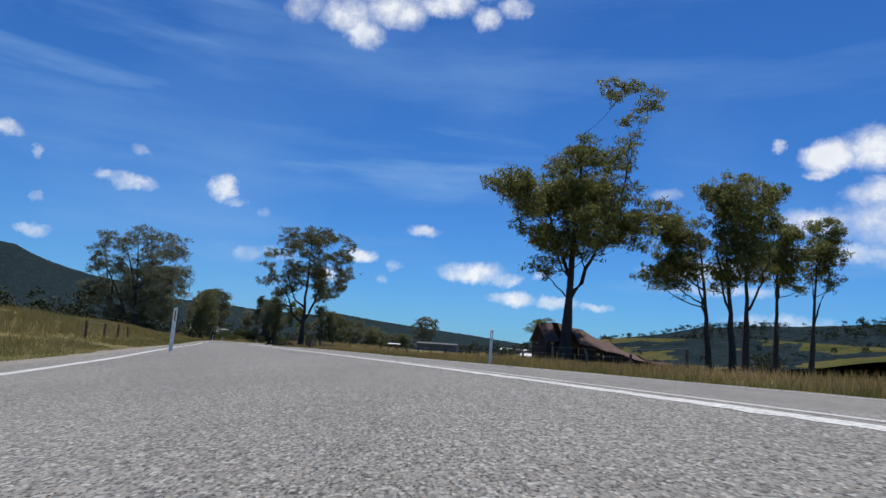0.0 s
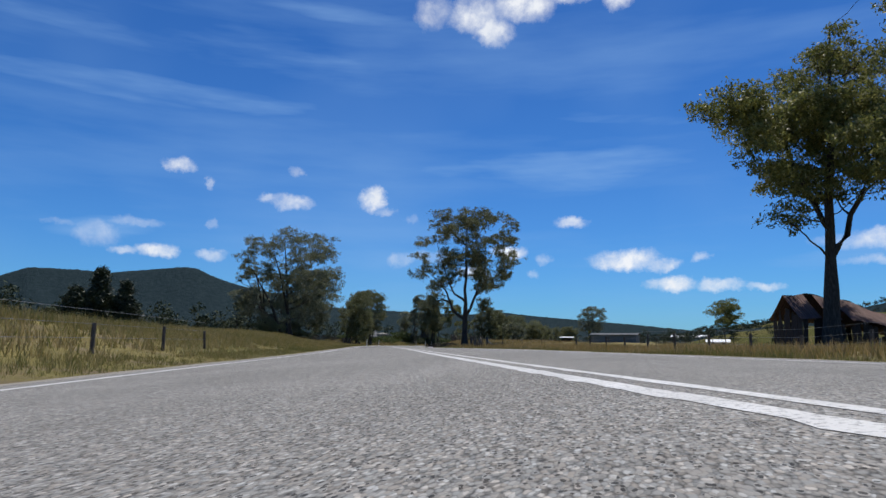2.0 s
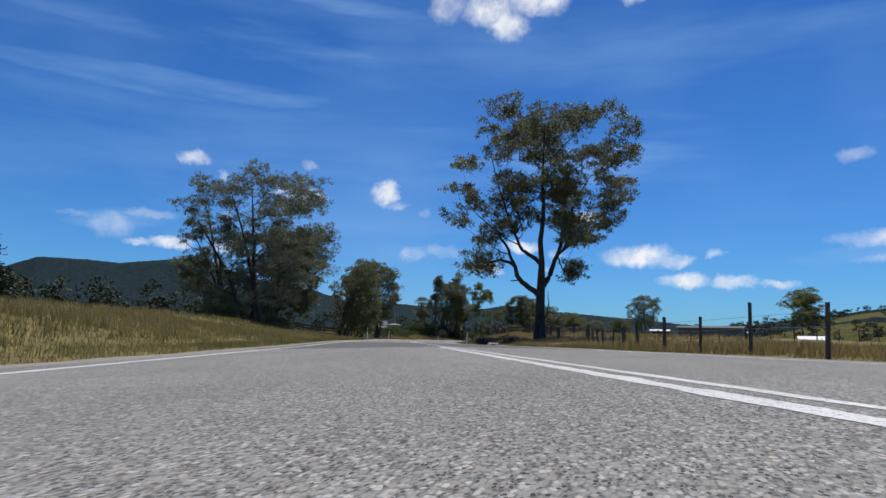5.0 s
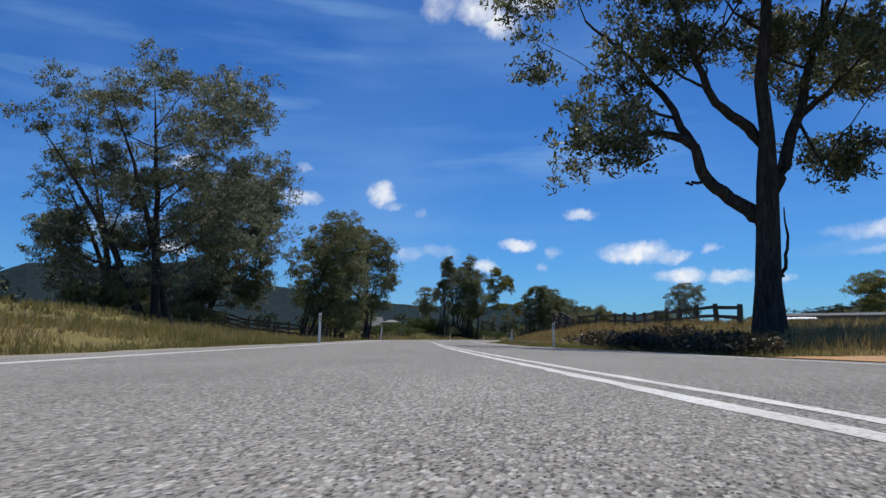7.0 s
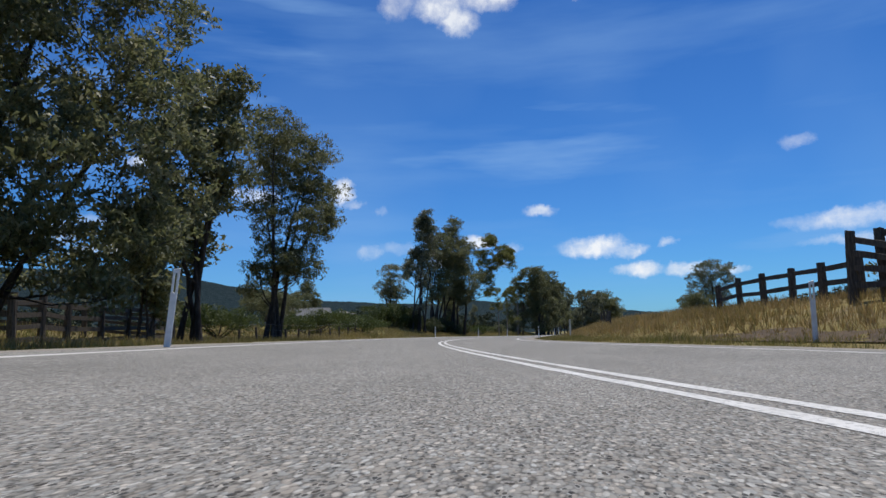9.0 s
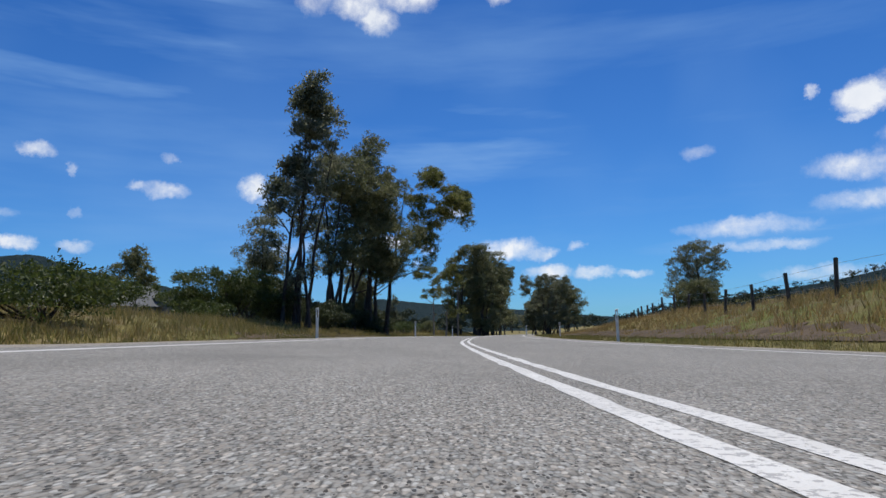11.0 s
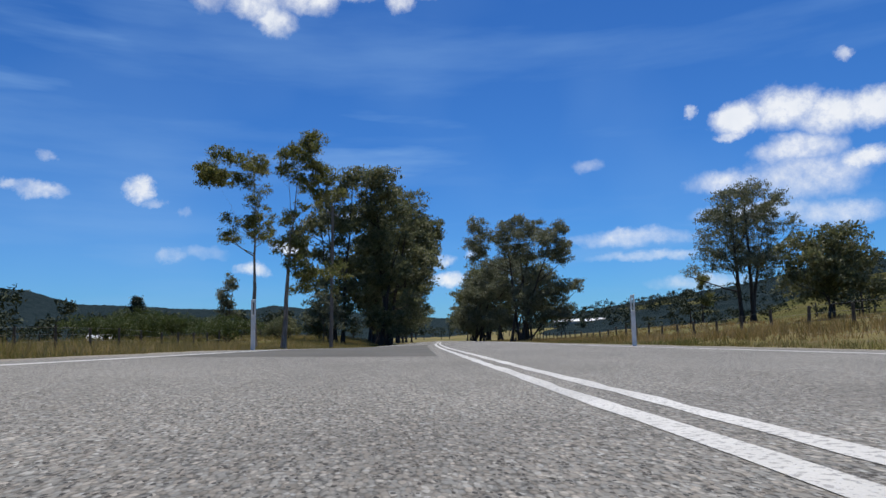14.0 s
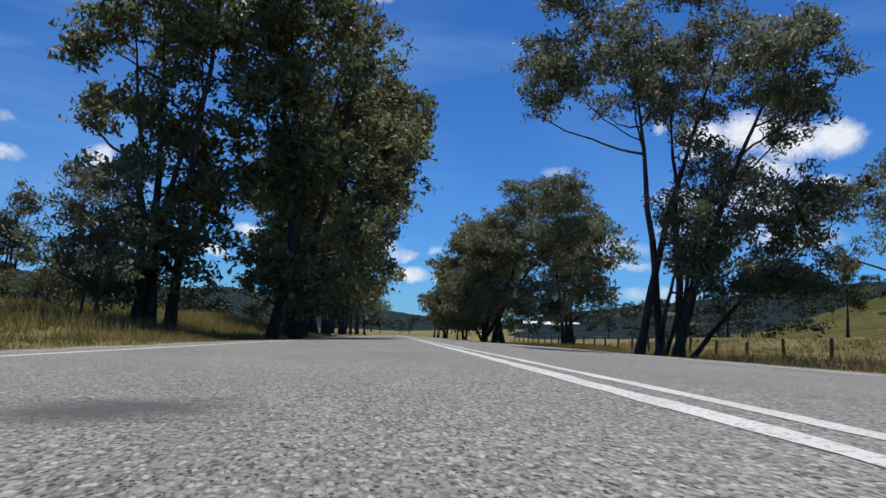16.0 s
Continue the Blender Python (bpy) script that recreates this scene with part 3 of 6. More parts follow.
def leaf_mesh(name, centres, radii, count, length, width, mat, rng, droop=0.6, spread=0.72, dome=0.70):
    """Leaf sprigs on the domed upper shells of clumps, hanging down."""
    twigs = max(8, count // 14)
    share = radii[:, 0] * (radii[:, 0] + radii[:, 2])
    which = rng.choice(len(centres), twigs, p=share / share.sum())
    d = rng.normal(0, 1, (twigs, 3))
    d /= np.linalg.norm(d, axis=1, keepdims=True)
    d[:, 2] = np.where(rng.random(twigs) < dome, np.abs(d[:, 2]), d[:, 2])
    r = 0.5 + 0.55 * rng.random(twigs) ** 0.5
    spot = centres[which] + d * (r[:, None] * radii[which])
    own = rng.integers(0, twigs, count)
    c = spot[own] + rng.normal(0, 1, (count, 3)) * np.array([1.0, 1.0, 0.7]) * length * spread
    c[:, 2] -= np.abs(rng.normal(0, 1, count)) * length * 0.5 * droop
    axis = rng.normal(0, 1, (count, 3))
    axis[:, 2] -= droop
    axis /= np.linalg.norm(axis, axis=1, keepdims=True)
    side = np.cross(axis, rng.normal(0, 1, (count, 3)))
    side /= np.linalg.norm(side, axis=1, keepdims=True) + 1e-9
    s = (0.6 + 0.8 * rng.random(count))[:, None]
    a, b = axis * length * s * 0.5, side * width * s * 0.5
    v = np.stack([c - a + b, c - a - b, c + a], 1).reshape(-1, 3)
    f = np.arange(count * 3).reshape(-1, 3)
    return mesh_of(name, v, f, mat)


def crown_clumps(blobs, az, rng, depth, per=7, puff=1.0):
    """Clump centres and radii in tree space from crown masses (sideways, up, half width, half height)."""
    ca, sa = math.cos(radians(az)), math.sin(radians(az))
    right, ahead = np.array([ca, sa, 0]), np.array([-sa, ca, 0])
    cs, rs, own, owner = [], [], [], []
    for k, (u, h, ru, rh, *back) in enumerate(blobs):
        v = back[0] if back else rng.uniform(-1, 1) * depth * 0.6
        mid = right * u + ahead * v + np.array([0, 0, h])
        own.append(mid)
        m = max(4, int(per * (0.45 + 0.33 * ru)))
        for _ in range(m):
            d = rng.normal(0, 1, 3)
            d /= np.linalg.norm(d)
            q = 0.45 + 0.5 * rng.random()
            off = right * d[0] * ru * q + ahead * d[1] * ru * q + np.array([0, 0, d[2] * rh * q + 0.10 * rh])
            cs.append(mid + off)
            owner.append(k)
            w = rng.uniform(0.24, 0.48) * puff
            rs.append((ru * w, ru * w, (0.45 * rh + 0.42 * ru) * w))
    return np.array(cs), np.array(rs), own, owner


def joined(blobs, rng):
    """The crown masses with smaller ones between neighbours, so that the crown closes."""
    more = []
    for k, b in enumerate(blobs):
        near = sorted((j for j in range(len(blobs)) if j != k), key=lambda j: math.hypot(blobs[j][0] - b[0], blobs[j][1] - b[1]))[:2]
        for j in near:
            c = blobs[j]
            gap = math.hypot(c[0] - b[0], c[1] - b[1])
            if (k < j or k not in near) and gap < 1.25 * (b[2] + c[2]):
                more.append(((b[0] + c[0]) / 2 + rng.normal(0, 0.12 * gap), (b[1] + c[1]) / 2 + rng.normal(0, 0.12 * gap), 0.34 * (b[2] + c[2]), 0.36 * (b[3] + c[3])))
    return list(blobs) + more


def limb(a, b, r0, r1, rng, sag=0.15, n=7, lift=0.3):
    """A bent branch from a to b."""
    t = np.linspace(0, 1, n)[:, None]
    a, b = np.asarray(a, float), np.asarray(b, float)
    span = np.linalg.norm(b - a)
    bend = rng.normal(0, sag * span * 0.5, 3)
    bend[2] = -lift * span * 0.35
    p = a + (b - a) * t + bend * (4 * t * (1 - t)) * 0.5 + rng.normal(0, 0.012 * span, (n, 3)) * np.sin(np.pi * t)
    r = r0 + (r1 - r0) * t[:, 0] ** 0.8
    return np.c_[p, r]


# look of a kind: leaf length and width, leaves per square metre, trunk width factor, fork share, leaf and bark
GUM = dict(leaf=0.27, wide=0.10, cover=250, trunk=0.022, fork=0.34, leaves=M_GUM, bark=M_BARK, stems=1, lead=3, per=16, puff=1.0)
# the old tree's great boughs: sideways, up, back, radius
BOUGHS = [
    [(0.2, 3.7, 0, 0.2), (-0.1, 4.25, 0, 0.27), (-1.0, 4.9, 0, 0.23), (-1.9, 5.7, 0, 0.20), (-2.2, 6.8, 0, 0.17), (-3.4, 7.2, 0, 0.12), (-4.6, 7.0, 0, 0.07), (-6.0, 6.0, -0.5, 0.02)],
    [(-2.2, 6.8, 0, 0.16), (-2.8, 8.4, 0.5, 0.12), (-4.0, 10.0, 0.6, 0.08), (-5.6, 11.4, 0.5, 0.04)],
    [(-0.05, 4.2, 0, 0.2), (0.15, 4.8, 0, 0.25), (0.9, 6.0, 0.2, 0.22), (1.6, 7.8, 0.4, 0.18), (2.3, 10.2, 0.5, 0.13), (3.4, 13.0, 0.6, 0.08), (4.6, 15.0, 0.6, 0.04)],
    [(1.6, 7.8, 0.4, 0.14), (3.0, 8.9, 0.6, 0.09), (4.6, 10.6, 0.8, 0.05)],
    [(0.3, 6.5, 0, 0.16), (-0.2, 7.2, -0.1, 0.20), (-1.7, 8.1, -0.6, 0.14), (-2.6, 10.2, -1.0, 0.10), (-3.6, 13.0, -1.2, 0.06), (-4.4, 16.0, -1.4, 0.03)],
    [(-1.6, 5.5, 0, 0.08), (-2.2, 5.45, 0, 0.05), (-2.5, 5.4, 0, 0.04)],
    [(0.2, 2.0, -0.1, 0.07), (0.5, 2.4, -0.15, 0.07), (0.78, 3.4, -0.1, 0.05), (0.70, 4.6, -0.1, 0.02)]]
T3 = dict(GUM, leaves=M_OLD, leaf=0.21, wide=0.092, cover=400, trunk=0.020, fork=0.34, per=13, puff=0.88, boughs=BOUGHS, lead=1)
T4 = dict(GUM, leaf=0.36, wide=0.155, cover=125, trunk=0.021, fork=0.22, per=13, puff=0.85)
FAR = dict(GUM, leaf=0.34, wide=0.145, cover=125, trunk=0.019, per=12, puff=0.85)
GREY = dict(GUM, leaves=M_GREY, cover=180, leaf=0.25, wide=0.105, stems=3, fork=0.14, trunk=0.019, per=12, puff=0.90)
SLIM = dict(GUM, leaves=M_GREY, cover=440, leaf=0.21, wide=0.085, trunk=0.009, stems=6, fork=0.12)
PALE = dict(GUM, leaves=M_GUM, bark=M_SMOOTH, cover=1300, leaf=0.105, wide=0.046, trunk=0.012, fork=0.40, puff=1.1, per=14)
LEAN = dict(GUM, leaf=0.17, wide=0.075, cover=560, trunk=0.015, lead=2, per=13)
DENSE = dict(GUM, leaves=M_DENSE, cover=280, leaf=0.25, wide=0.13, trunk=0.014, stems=4, fork=0.10, per=13, puff=1.25)
NEAR = dict(DENSE, leaf=0.15, wide=0.072, cover=520, puff=1.24)
BROWN = dict(DENSE, leaves=M_GREY, cover=230, leaf=0.27)
FEATHER = dict(GUM, leaves=M_GREY, cover=420, leaf=0.15, wide=0.055, trunk=0.012, stems=3, fork=0.2, per=14, puff=1.2)
STEMS = dict(GUM, leaves=M_GREY, cover=800, leaf=0.15, wide=0.060, trunk=0.015, stems=4, fork=0.25, per=14, puff=1.10)


def gum_tree(x, y, z, az, blobs, kind=GUM, label="tall eucalyptus with clumped olive leaves in dry grass", group="roadside gum trees"):
    TREE_SEED[0] += 1
    rng = np.random.default_rng(TREE_SEED[0])
    top = max(b[1] + b[3] for b in blobs)
    wide = max(b[0] + b[2] for b in blobs) - min(b[0] - b[2] for b in blobs)
    area = sum(math.pi * b[2] * b[3] for b in blobs)
    own = len(blobs)
    blobs = joined(blobs, rng)
    cs, rs, mids, owner = crown_clumps(blobs, az, rng, wide * 0.5, kind["per"], kind["puff"])
    tree = thing("gum_tree", x, y, float(ground_z(x, y)) - 0.05, label, "tree", group)
    lift = z - float(ground_z(x, y))
    cs[:, 2] += lift
    mids = [m + np.array([0, 0, lift]) for m in mids]
    r0 = kind["trunk"] * top * (0.8 if kind["stems"] > 1 else 1.0)
    core = np.mean(mids, axis=0)
    lines, stems = [], []
    for s in range(kind["stems"]):
        a = rng.uniform(0, 6.28)
        foot = np.array([math.cos(a), math.sin(a), 0]) * (0.0 if kind["stems"] == 1 else r0 * 2.0 + 0.22 * s)
        if kind["stems"] > 1:
            high = sorted(mids[:own], key=lambda m: -m[2])[:max(kind["stems"], own // 2)]
            head = high[(s * len(high)) // kind["stems"]] * np.array([1.0, 1.0, 0.96])
        else:
            head = np.array([core[0] * 0.45, core[1] * 0.45, top * 0.86]) + np.r_[rng.normal(0, 0.05 * wide, 2), 0]
        t = np.linspace(0, 1, 12)[:, None]
        p = foot + (head - foot) * t + np.c_[rng.normal(0, 0.003 * top, (12, 2)) * np.sin(np.pi * t), np.zeros(12)]
        p[:, :2] -= (head - foot)[:2] * (t - t ** 2) * 0.35
        r = r0 * (1 - 0.92 * t[:, 0] ** 1.25) * (1 + 0.4 * np.exp(-t[:, 0] * 26))
        if kind["stems"] == 1:
            r = np.where(t[:, 0] > kind["fork"], r * 0.78, r)
        lines.append(np.c_[p, r])
        stems.append((p, r))
    turn = rng.uniform(0, 6.28)
    for s in range(kind["lead"] - 1 if kind["stems"] == 1 else 0):
        p, r = stems[0]
        k = int(np.argmin(np.abs(p[:, 2] - top * kind["fork"] * (1.0 + 0.45 * s))))
        a = turn + s * 2.4
        head = np.array([core[0] + math.cos(a) * 0.27 * wide, core[1] + math.sin(a) * 0.27 * wide, top * (0.80 - 0.08 * s)])
        line = limb(p[k], head, r[k] * 0.72, r[k] * 0.12, rng, 0.10, 12, 0.45)
        lines.append(line)
        stems.append((line[:, :3], line[:, 3]))
    for bough in kind.get("boughs", ()):
        ca, sa = math.cos(radians(az)), math.sin(radians(az))
        row = np.array([(ca * u - sa * v, sa * u + ca * v, h + lift, w) for u, h, v, w in bough])
        t = np.linspace(0, len(row) - 1, 4 * len(row))
        row = np.stack([np.interp(t, np.arange(len(row)), row[:, c]) for c in range(4)], -1)
        row[1:-1, :3] += rng.normal(0, 0.03, (len(row) - 2, 3))
        lines.append(row)
        stems.append((row[:, :3], row[:, 3]))
    # limbs grow from the stems or from limbs already grown, nearest masses first
    nodes = [(q, w, 0.0) for p, r in stems for q, w in zip(p, r) if q[2] > top * kind["fork"]]
    axis = stems[0][0][:, :2].mean(axis=0)
    order = sorted(range(len(mids)), key=lambda k: np.hypot(*(mids[k][:2] - axis)) + 0.35 * abs(mids[k][2] - top * 0.55))
    tips = [None] * len(mids)
    for k in order:
        m, b = mids[k], blobs[k]
        low = m - np.array([0, 0, 0.5 * b[3]])
        best, cost = None, 1e9
        for q, w, gone in nodes:
            d = low - q
            span = np.linalg.norm(d) + 1e-6
            c = span + 0.12 * gone + 2.2 * max(0.0, 0.45 * span - d[2])
            if c < cost:
                best, cost = (q, w, gone), c
        q, w, gone = best
        span = np.linalg.norm(low - q)
        rr = min(w * 0.72, 0.02 + 0.013 * span + 0.012 * b[2])
        line = limb(q, low, rr, rr * 0.45, rng, 0.18, 9)
        lines.append(line)
        tips[k] = (low, rr * 0.45)
        nodes += [(row[:3], row[3], gone + span * t) for row, t in zip(line[3:8:2], (0.37, 0.62, 0.87))]
    v, f = tubes(lines, 7)
    fine = [limb(tips[k][0], c - np.array([0, 0, 0.2 * q[2]]), tips[k][1], 0.010, rng, 0.25, 4, 0.25) for c, q, k in list(zip(cs, rs, owner))[::2]]
    v2, f2 = tubes(fine, 3)
    v, f = np.concatenate([v, v2]), np.concatenate([f, f2 + len(v)])
    part_mesh("trunk", mesh_of("trunk", v, f, kind["bark"], True), tree, "forked trunk and limbs")
    count = int(min(80000, area * kind["cover"] * 1.35))
    part_mesh("crown", leaf_mesh("crown", cs, rs, count, kind["leaf"], kind["wide"], kind["leaves"], rng), tree)
    return tree


def shrub(x, y, z, az, blobs, mat=M_DENSE, label="dense dark green shrub standing in the grass", leaf=0.14, cover=600, group="shrubs"):
    TREE_SEED[0] += 1
    rng = np.random.default_rng(TREE_SEED[0])
    wide = max(b[0] + b[2] for b in blobs) - min(b[0] - b[2] for b in blobs)
    cs, rs, mids, owner = crown_clumps(blobs, az, rng, wide * 0.5, 9, 1.25)
    g = float(ground_z(x, y))
    bush = thing("shrub", x, y, g - 0.03, label, "shrub", group)
    cs[:, 2] = (cs[:, 2] + z - g).clip(0.1)
    lines = [limb((rng.normal(0, 0.08), rng.normal(0, 0.08), 0), m + np.array([0, 0, z - g]), 0.05, 0.012, rng, 0.2, 6) for m in mids for _ in range(2)]
    v, f = tubes(lines, 5)
    part_mesh("stem", mesh_of("stem", v, f, M_BARK, True), bush)
    area = sum(math.pi * b[2] * b[3] for b in blobs)
    part_mesh("crown", leaf_mesh("crown", cs, rs, int(min(30000, area * cover)), leaf, leaf * 0.4, mat, rng, 0.2), bush)
    return bush


def round_shrub(x, y, size, tall, mat=M_DENSE, label="dense dark green shrub standing in the grass", leaf=0.2, cover=160):
    rng = np.random.default_rng(int(abs(x * 13 + y * 7)))
    g = float(ground_z(x, y))
    blobs = [(rng.uniform(-0.6, 0.6) * size, tall * rng.uniform(0.25, 0.75), size * rng.uniform(0.4, 0.6), tall * rng.uniform(0.22, 0.34)) for _ in range(6)]
    return shrub(x, y, g, rng.uniform(0, 90), blobs, mat, label, leaf, cover)


def conifer(x, y, tall, wide):
    TREE_SEED[0] += 1
    rng = np.random.default_rng(TREE_SEED[0])
    g = float(ground_z(x, y))
    tree = thing("conifer", x, y, g - 0.05, "dark green pointed conifer at the field's edge", "tree", "conifers")
    t = np.linspace(0, 1, 8)
    v, f = tubes([np.c_[np.zeros(8), np.zeros(8), t * tall, 0.02 * tall * (1 - 0.9 * t)]], 7)
    part_mesh("trunk", mesh_of("trunk", v, f, M_BARK, True), tree)
    h = rng.random(150) ** 0.8
    a = rng.uniform(0, 6.28, 150)
    rad = wide * 0.5 * (1 - h) ** 0.8 * rng.uniform(0.3, 0.95, 150)
    cs = np.c_[np.cos(a) * rad, np.sin(a) * rad, (0.08 + 0.9 * h) * tall]
    s = (0.35 + 0.5 * (1 - h)) * wide * 0.22
    part_mesh("crown", leaf_mesh("crown", cs, np.c_[s, s, s * 0.7], 16000, 0.5, 0.16, M_CONIFER, rng, 0.0), tree)


gum_tree(-23.8, 122.9, 0, 13, [(-6.3, 16.6, 1.6, 1), (-3.9, 19.1, 1.9, 1.4), (-0.8, 18.6, 2.4, 1.7), (2.9, 18.9, 2.4, 1.5), (6.5, 17.9, 1.9, 1.6), (-2.8, 16.2, 2.4, 1.5), (1.1, 15.9, 2.7, 1.7), (4.8, 15.2, 2.7, 1.5), (7.7, 13.7, 1.4, 1.6), (-7.3, 14.5, 1.5, 0.9), (-2, 13.2, 2.4, 1.4), (2.1, 13.2, 2.4, 1.4), (5.9, 12.5, 2.2, 1.4), (-7.9, 11.1, 1.2, 0.8, 0), (-5.6, 11.7, 1.8, 1.2), (3, 10.5, 2, 1.4), (5.9, 10.9, 1.5, 1), (-4.4, 9.1, 1.5, 1, 0), (2.3, 8.6, 1.6, 1.1), (-5.6, 7.2, 1.1, 0.9, -1), (-4, 7.1, 1.3, 0.9, 0), (-6.3, 6.1, 1.2, 0.8, -1.2), (-4.9, 6.2, 1.1, 0.7, -1.0), (2.4, 5.7, 0.9, 0.6, -0.5), (3.5, 6.4, 1.5, 0.6, 0), (0.9, 20.5, 3.1, 1.2), (9.9, 14.4, 0.4, 0.4)] + [(-3.5, 9.9, 1.6, 1.1, -1), (-1.5, 10.4, 1.6, 1.1, 0.5), (1, 11, 1.8, 1.2, 1), (3, 9.9, 1.6, 1.1, 0), (4.8, 9.6, 1.4, 1, 1), (0.2, 13, 2, 1.3, -1.5), (-2.5, 12, 1.7, 1.1, 1.5), (2.6, 12, 1.7, 1.1, -1.5)], T3, "massive old eucalyptus with a thick dark forked trunk beside the road")
gum_tree(15.6, 85.5, 0.3, -10, [(5.3, 33.1, 2.7, 1.4), (9.4, 31.6, 2, 1.4), (7.5, 29, 1.4, 0.9), (5.2, 25.2, 3.6, 3.2), (-0.8, 24.7, 4, 2.5), (2, 26.7, 3.2, 1.6), (-7.4, 20.9, 3.6, 2), (-4.2, 20.6, 4.3, 2.2), (1.5, 20.4, 6.4, 2.5), (7.1, 19.1, 3.5, 2.8), (-4, 16.9, 2.9, 2.9), (3.7, 15.7, 4.9, 3.5), (-0.4, 14.9, 4.3, 3.2), (-2.7, 11.5, 2.5, 1.8), (8.5, 14.9, 2.1, 2.1)], T4, "tall eucalyptus with tiered crown beside the ruined shed")
gum_tree(34.6, 88.5, 0.3, -21, [(-6.5, 20.5, 2.7, 2.3), (-4, 18.2, 3.4, 3), (-7.4, 11.3, 2.1, 1.9), (-4.2, 12.1, 3.7, 2.6), (-2.5, 15.2, 3, 3)], FAR, "eucalyptus with a spreading crown in the paddock")
gum_tree(36.0, 84.7, 0.3, -23, [(-2.5, 22.4, 2.5, 1.8), (0.8, 22.3, 4.2, 2.1), (0.2, 18.3, 4.2, 3.2), (-2.4, 11.9, 2.5, 2.5), (0.2, 11.9, 2.8, 2.4), (1.4, 15.4, 3.8, 3.1)], FAR)
gum_tree(39.3, 88.7, 0.3, -24, [(4, 24.1, 1.5, 1.1), (2, 22.3, 2.6, 2.2), (1.7, 13.3, 2.2, 2.2), (1, 17.8, 2.2, 2.2)], FAR)
gum_tree(46.3, 95.3, 0.5, -26, [(1, 20.8, 2.4, 2), (2.1, 17.6, 3.1, 2.7), (0.3, 14.4, 2.8, 2.8), (2.7, 12.9, 2.3, 2.3)], FAR)
gum_tree(55.8, 104.0, 1, -28, [(2.1, 22.1, 3, 1.7), (3.2, 19, 3, 2.6), (0.5, 16.5, 2.6, 2.6), (3.1, 13.9, 1.7, 2.1)], FAR)
gum_tree(-64.3, 147.6, 0, 13, [(-1.3, 22.2, 2.2, 1.2), (2.7, 22, 3, 1.3), (7, 20.4, 2.7, 1.5), (-5.8, 19.8, 2.1, 1.1), (-2.5, 19.4, 3, 1.5), (1.8, 18.6, 3.7, 1.8), (6.4, 17.6, 3.4, 1.8), (9.6, 17.3, 1.5, 1.8), (-6.9, 16.5, 2.3, 1.3), (-2.8, 15.7, 3.4, 1.7), (2.1, 14.7, 3.7, 1.8), (7, 14.4, 3.4, 1.8), (-6.6, 13.7, 2.2, 1.2), (-2.2, 12.3, 3.7, 1.8), (2.7, 11.1, 3.7, 1.8), (8.5, 11.9, 2.6, 1.8), (-8.1, 9.3, 1.8, 1.2), (-5.2, 9.7, 2.7, 1.5), (-0.9, 8.7, 3.4, 1.8), (4, 8.1, 3.4, 1.8), (8.5, 8.2, 2.3, 2), (-8.7, 6.8, 1.5, 1.1), (-5.8, 5.9, 2.7, 1.3), (-1.5, 5.2, 3, 1.5), (4, 4.9, 2.7, 1.6)], GREY, "broad old grey-green gum on the raised field")
gum_tree(-68.5, 162, 0, 12, [(0.9, 15.6, 2.6, 1.2), (4, 15.6, 2.6, 1.3), (6.3, 14, 1.7, 1.5), (-1.1, 13.4, 2.6, 1.5), (2.4, 12.9, 2.9, 1.7), (5.5, 11.7, 2.3, 1.7), (-2.1, 10.4, 1.9, 1.5), (1, 9.9, 2.9, 1.7), (4.3, 9.1, 2.6, 1.7), (6.6, 8.7, 1.3, 1.5), (-1.8, 7.3, 1.9, 1.5), (1.4, 6.9, 2.6, 1.5), (4.7, 6.1, 2.2, 1.5), (6.5, 5.6, 1.1, 1.4), (-0, 4.5, 2, 1.1), (3.3, 3.9, 2.2, 1.1)], BROWN, "grey-brown leaved gum beside the broad old gum")
gum_tree(-69.5, 150.4, 0.9, 38, [(-5.3, 13.6, 1.9, 1.9), (-3.9, 18.8, 2.5, 2.5), (-5.8, 9.2, 1.9, 1.4), (-3.7, 8.8, 2.4, 1.9), (-5.2, 6.3, 2.4, 1.4), (-2.2, 12.4, 2, 2)], GREY)
gum_tree(-54, 153.7, 0, 12, [(3.2, 10.1, 1.5, 0.8), (1.9, 9.5, 1.3, 0.8), (4.1, 9, 1, 1.1), (0.6, 8.5, 1.2, 0.9), (2.5, 8, 1.7, 1), (4.3, 7.3, 1, 1.1), (-0.4, 7, 1.2, 0.9), (1.5, 6.6, 1.7, 1), (3.7, 5.9, 1.5, 1.1), (4.9, 5.8, 0.9, 1.1), (-0.6, 5.4, 1.2, 0.9), (1.2, 4.9, 1.7, 1), (3.3, 4.2, 1.5, 1), (4.8, 4.2, 0.9, 1), (-0.8, 3.7, 1.1, 0.9), (0.8, 3.1, 1.5, 0.9), (2.9, 2.8, 1.5, 0.9), (4.3, 2.8, 1, 0.9), (1.9, 1.8, 1.3, 0.7), (3.7, 1.5, 1.1, 0.6)], NEAR, "dense dark rounded tree on the verge")
gum_tree(-57.2, 178.6, 0, 12, [(0.3, 12.1, 2, 1), (1.9, 11.7, 1.6, 1), (-0.9, 10.1, 1.6, 1.6), (1.6, 9.6, 2, 1.6), (3.1, 8.4, 1.1, 1.6), (-0.5, 7.2, 1.6, 1.6), (1.9, 6.8, 1.9, 1.6), (3.5, 6.7, 0.7, 1.2), (-0.2, 4.7, 1.6, 1.2), (1.9, 4.3, 1.4, 1.2), (-0.9, 3.2, 1.2, 0.7)], NEAR, "dense dark rounded tree on the verge")
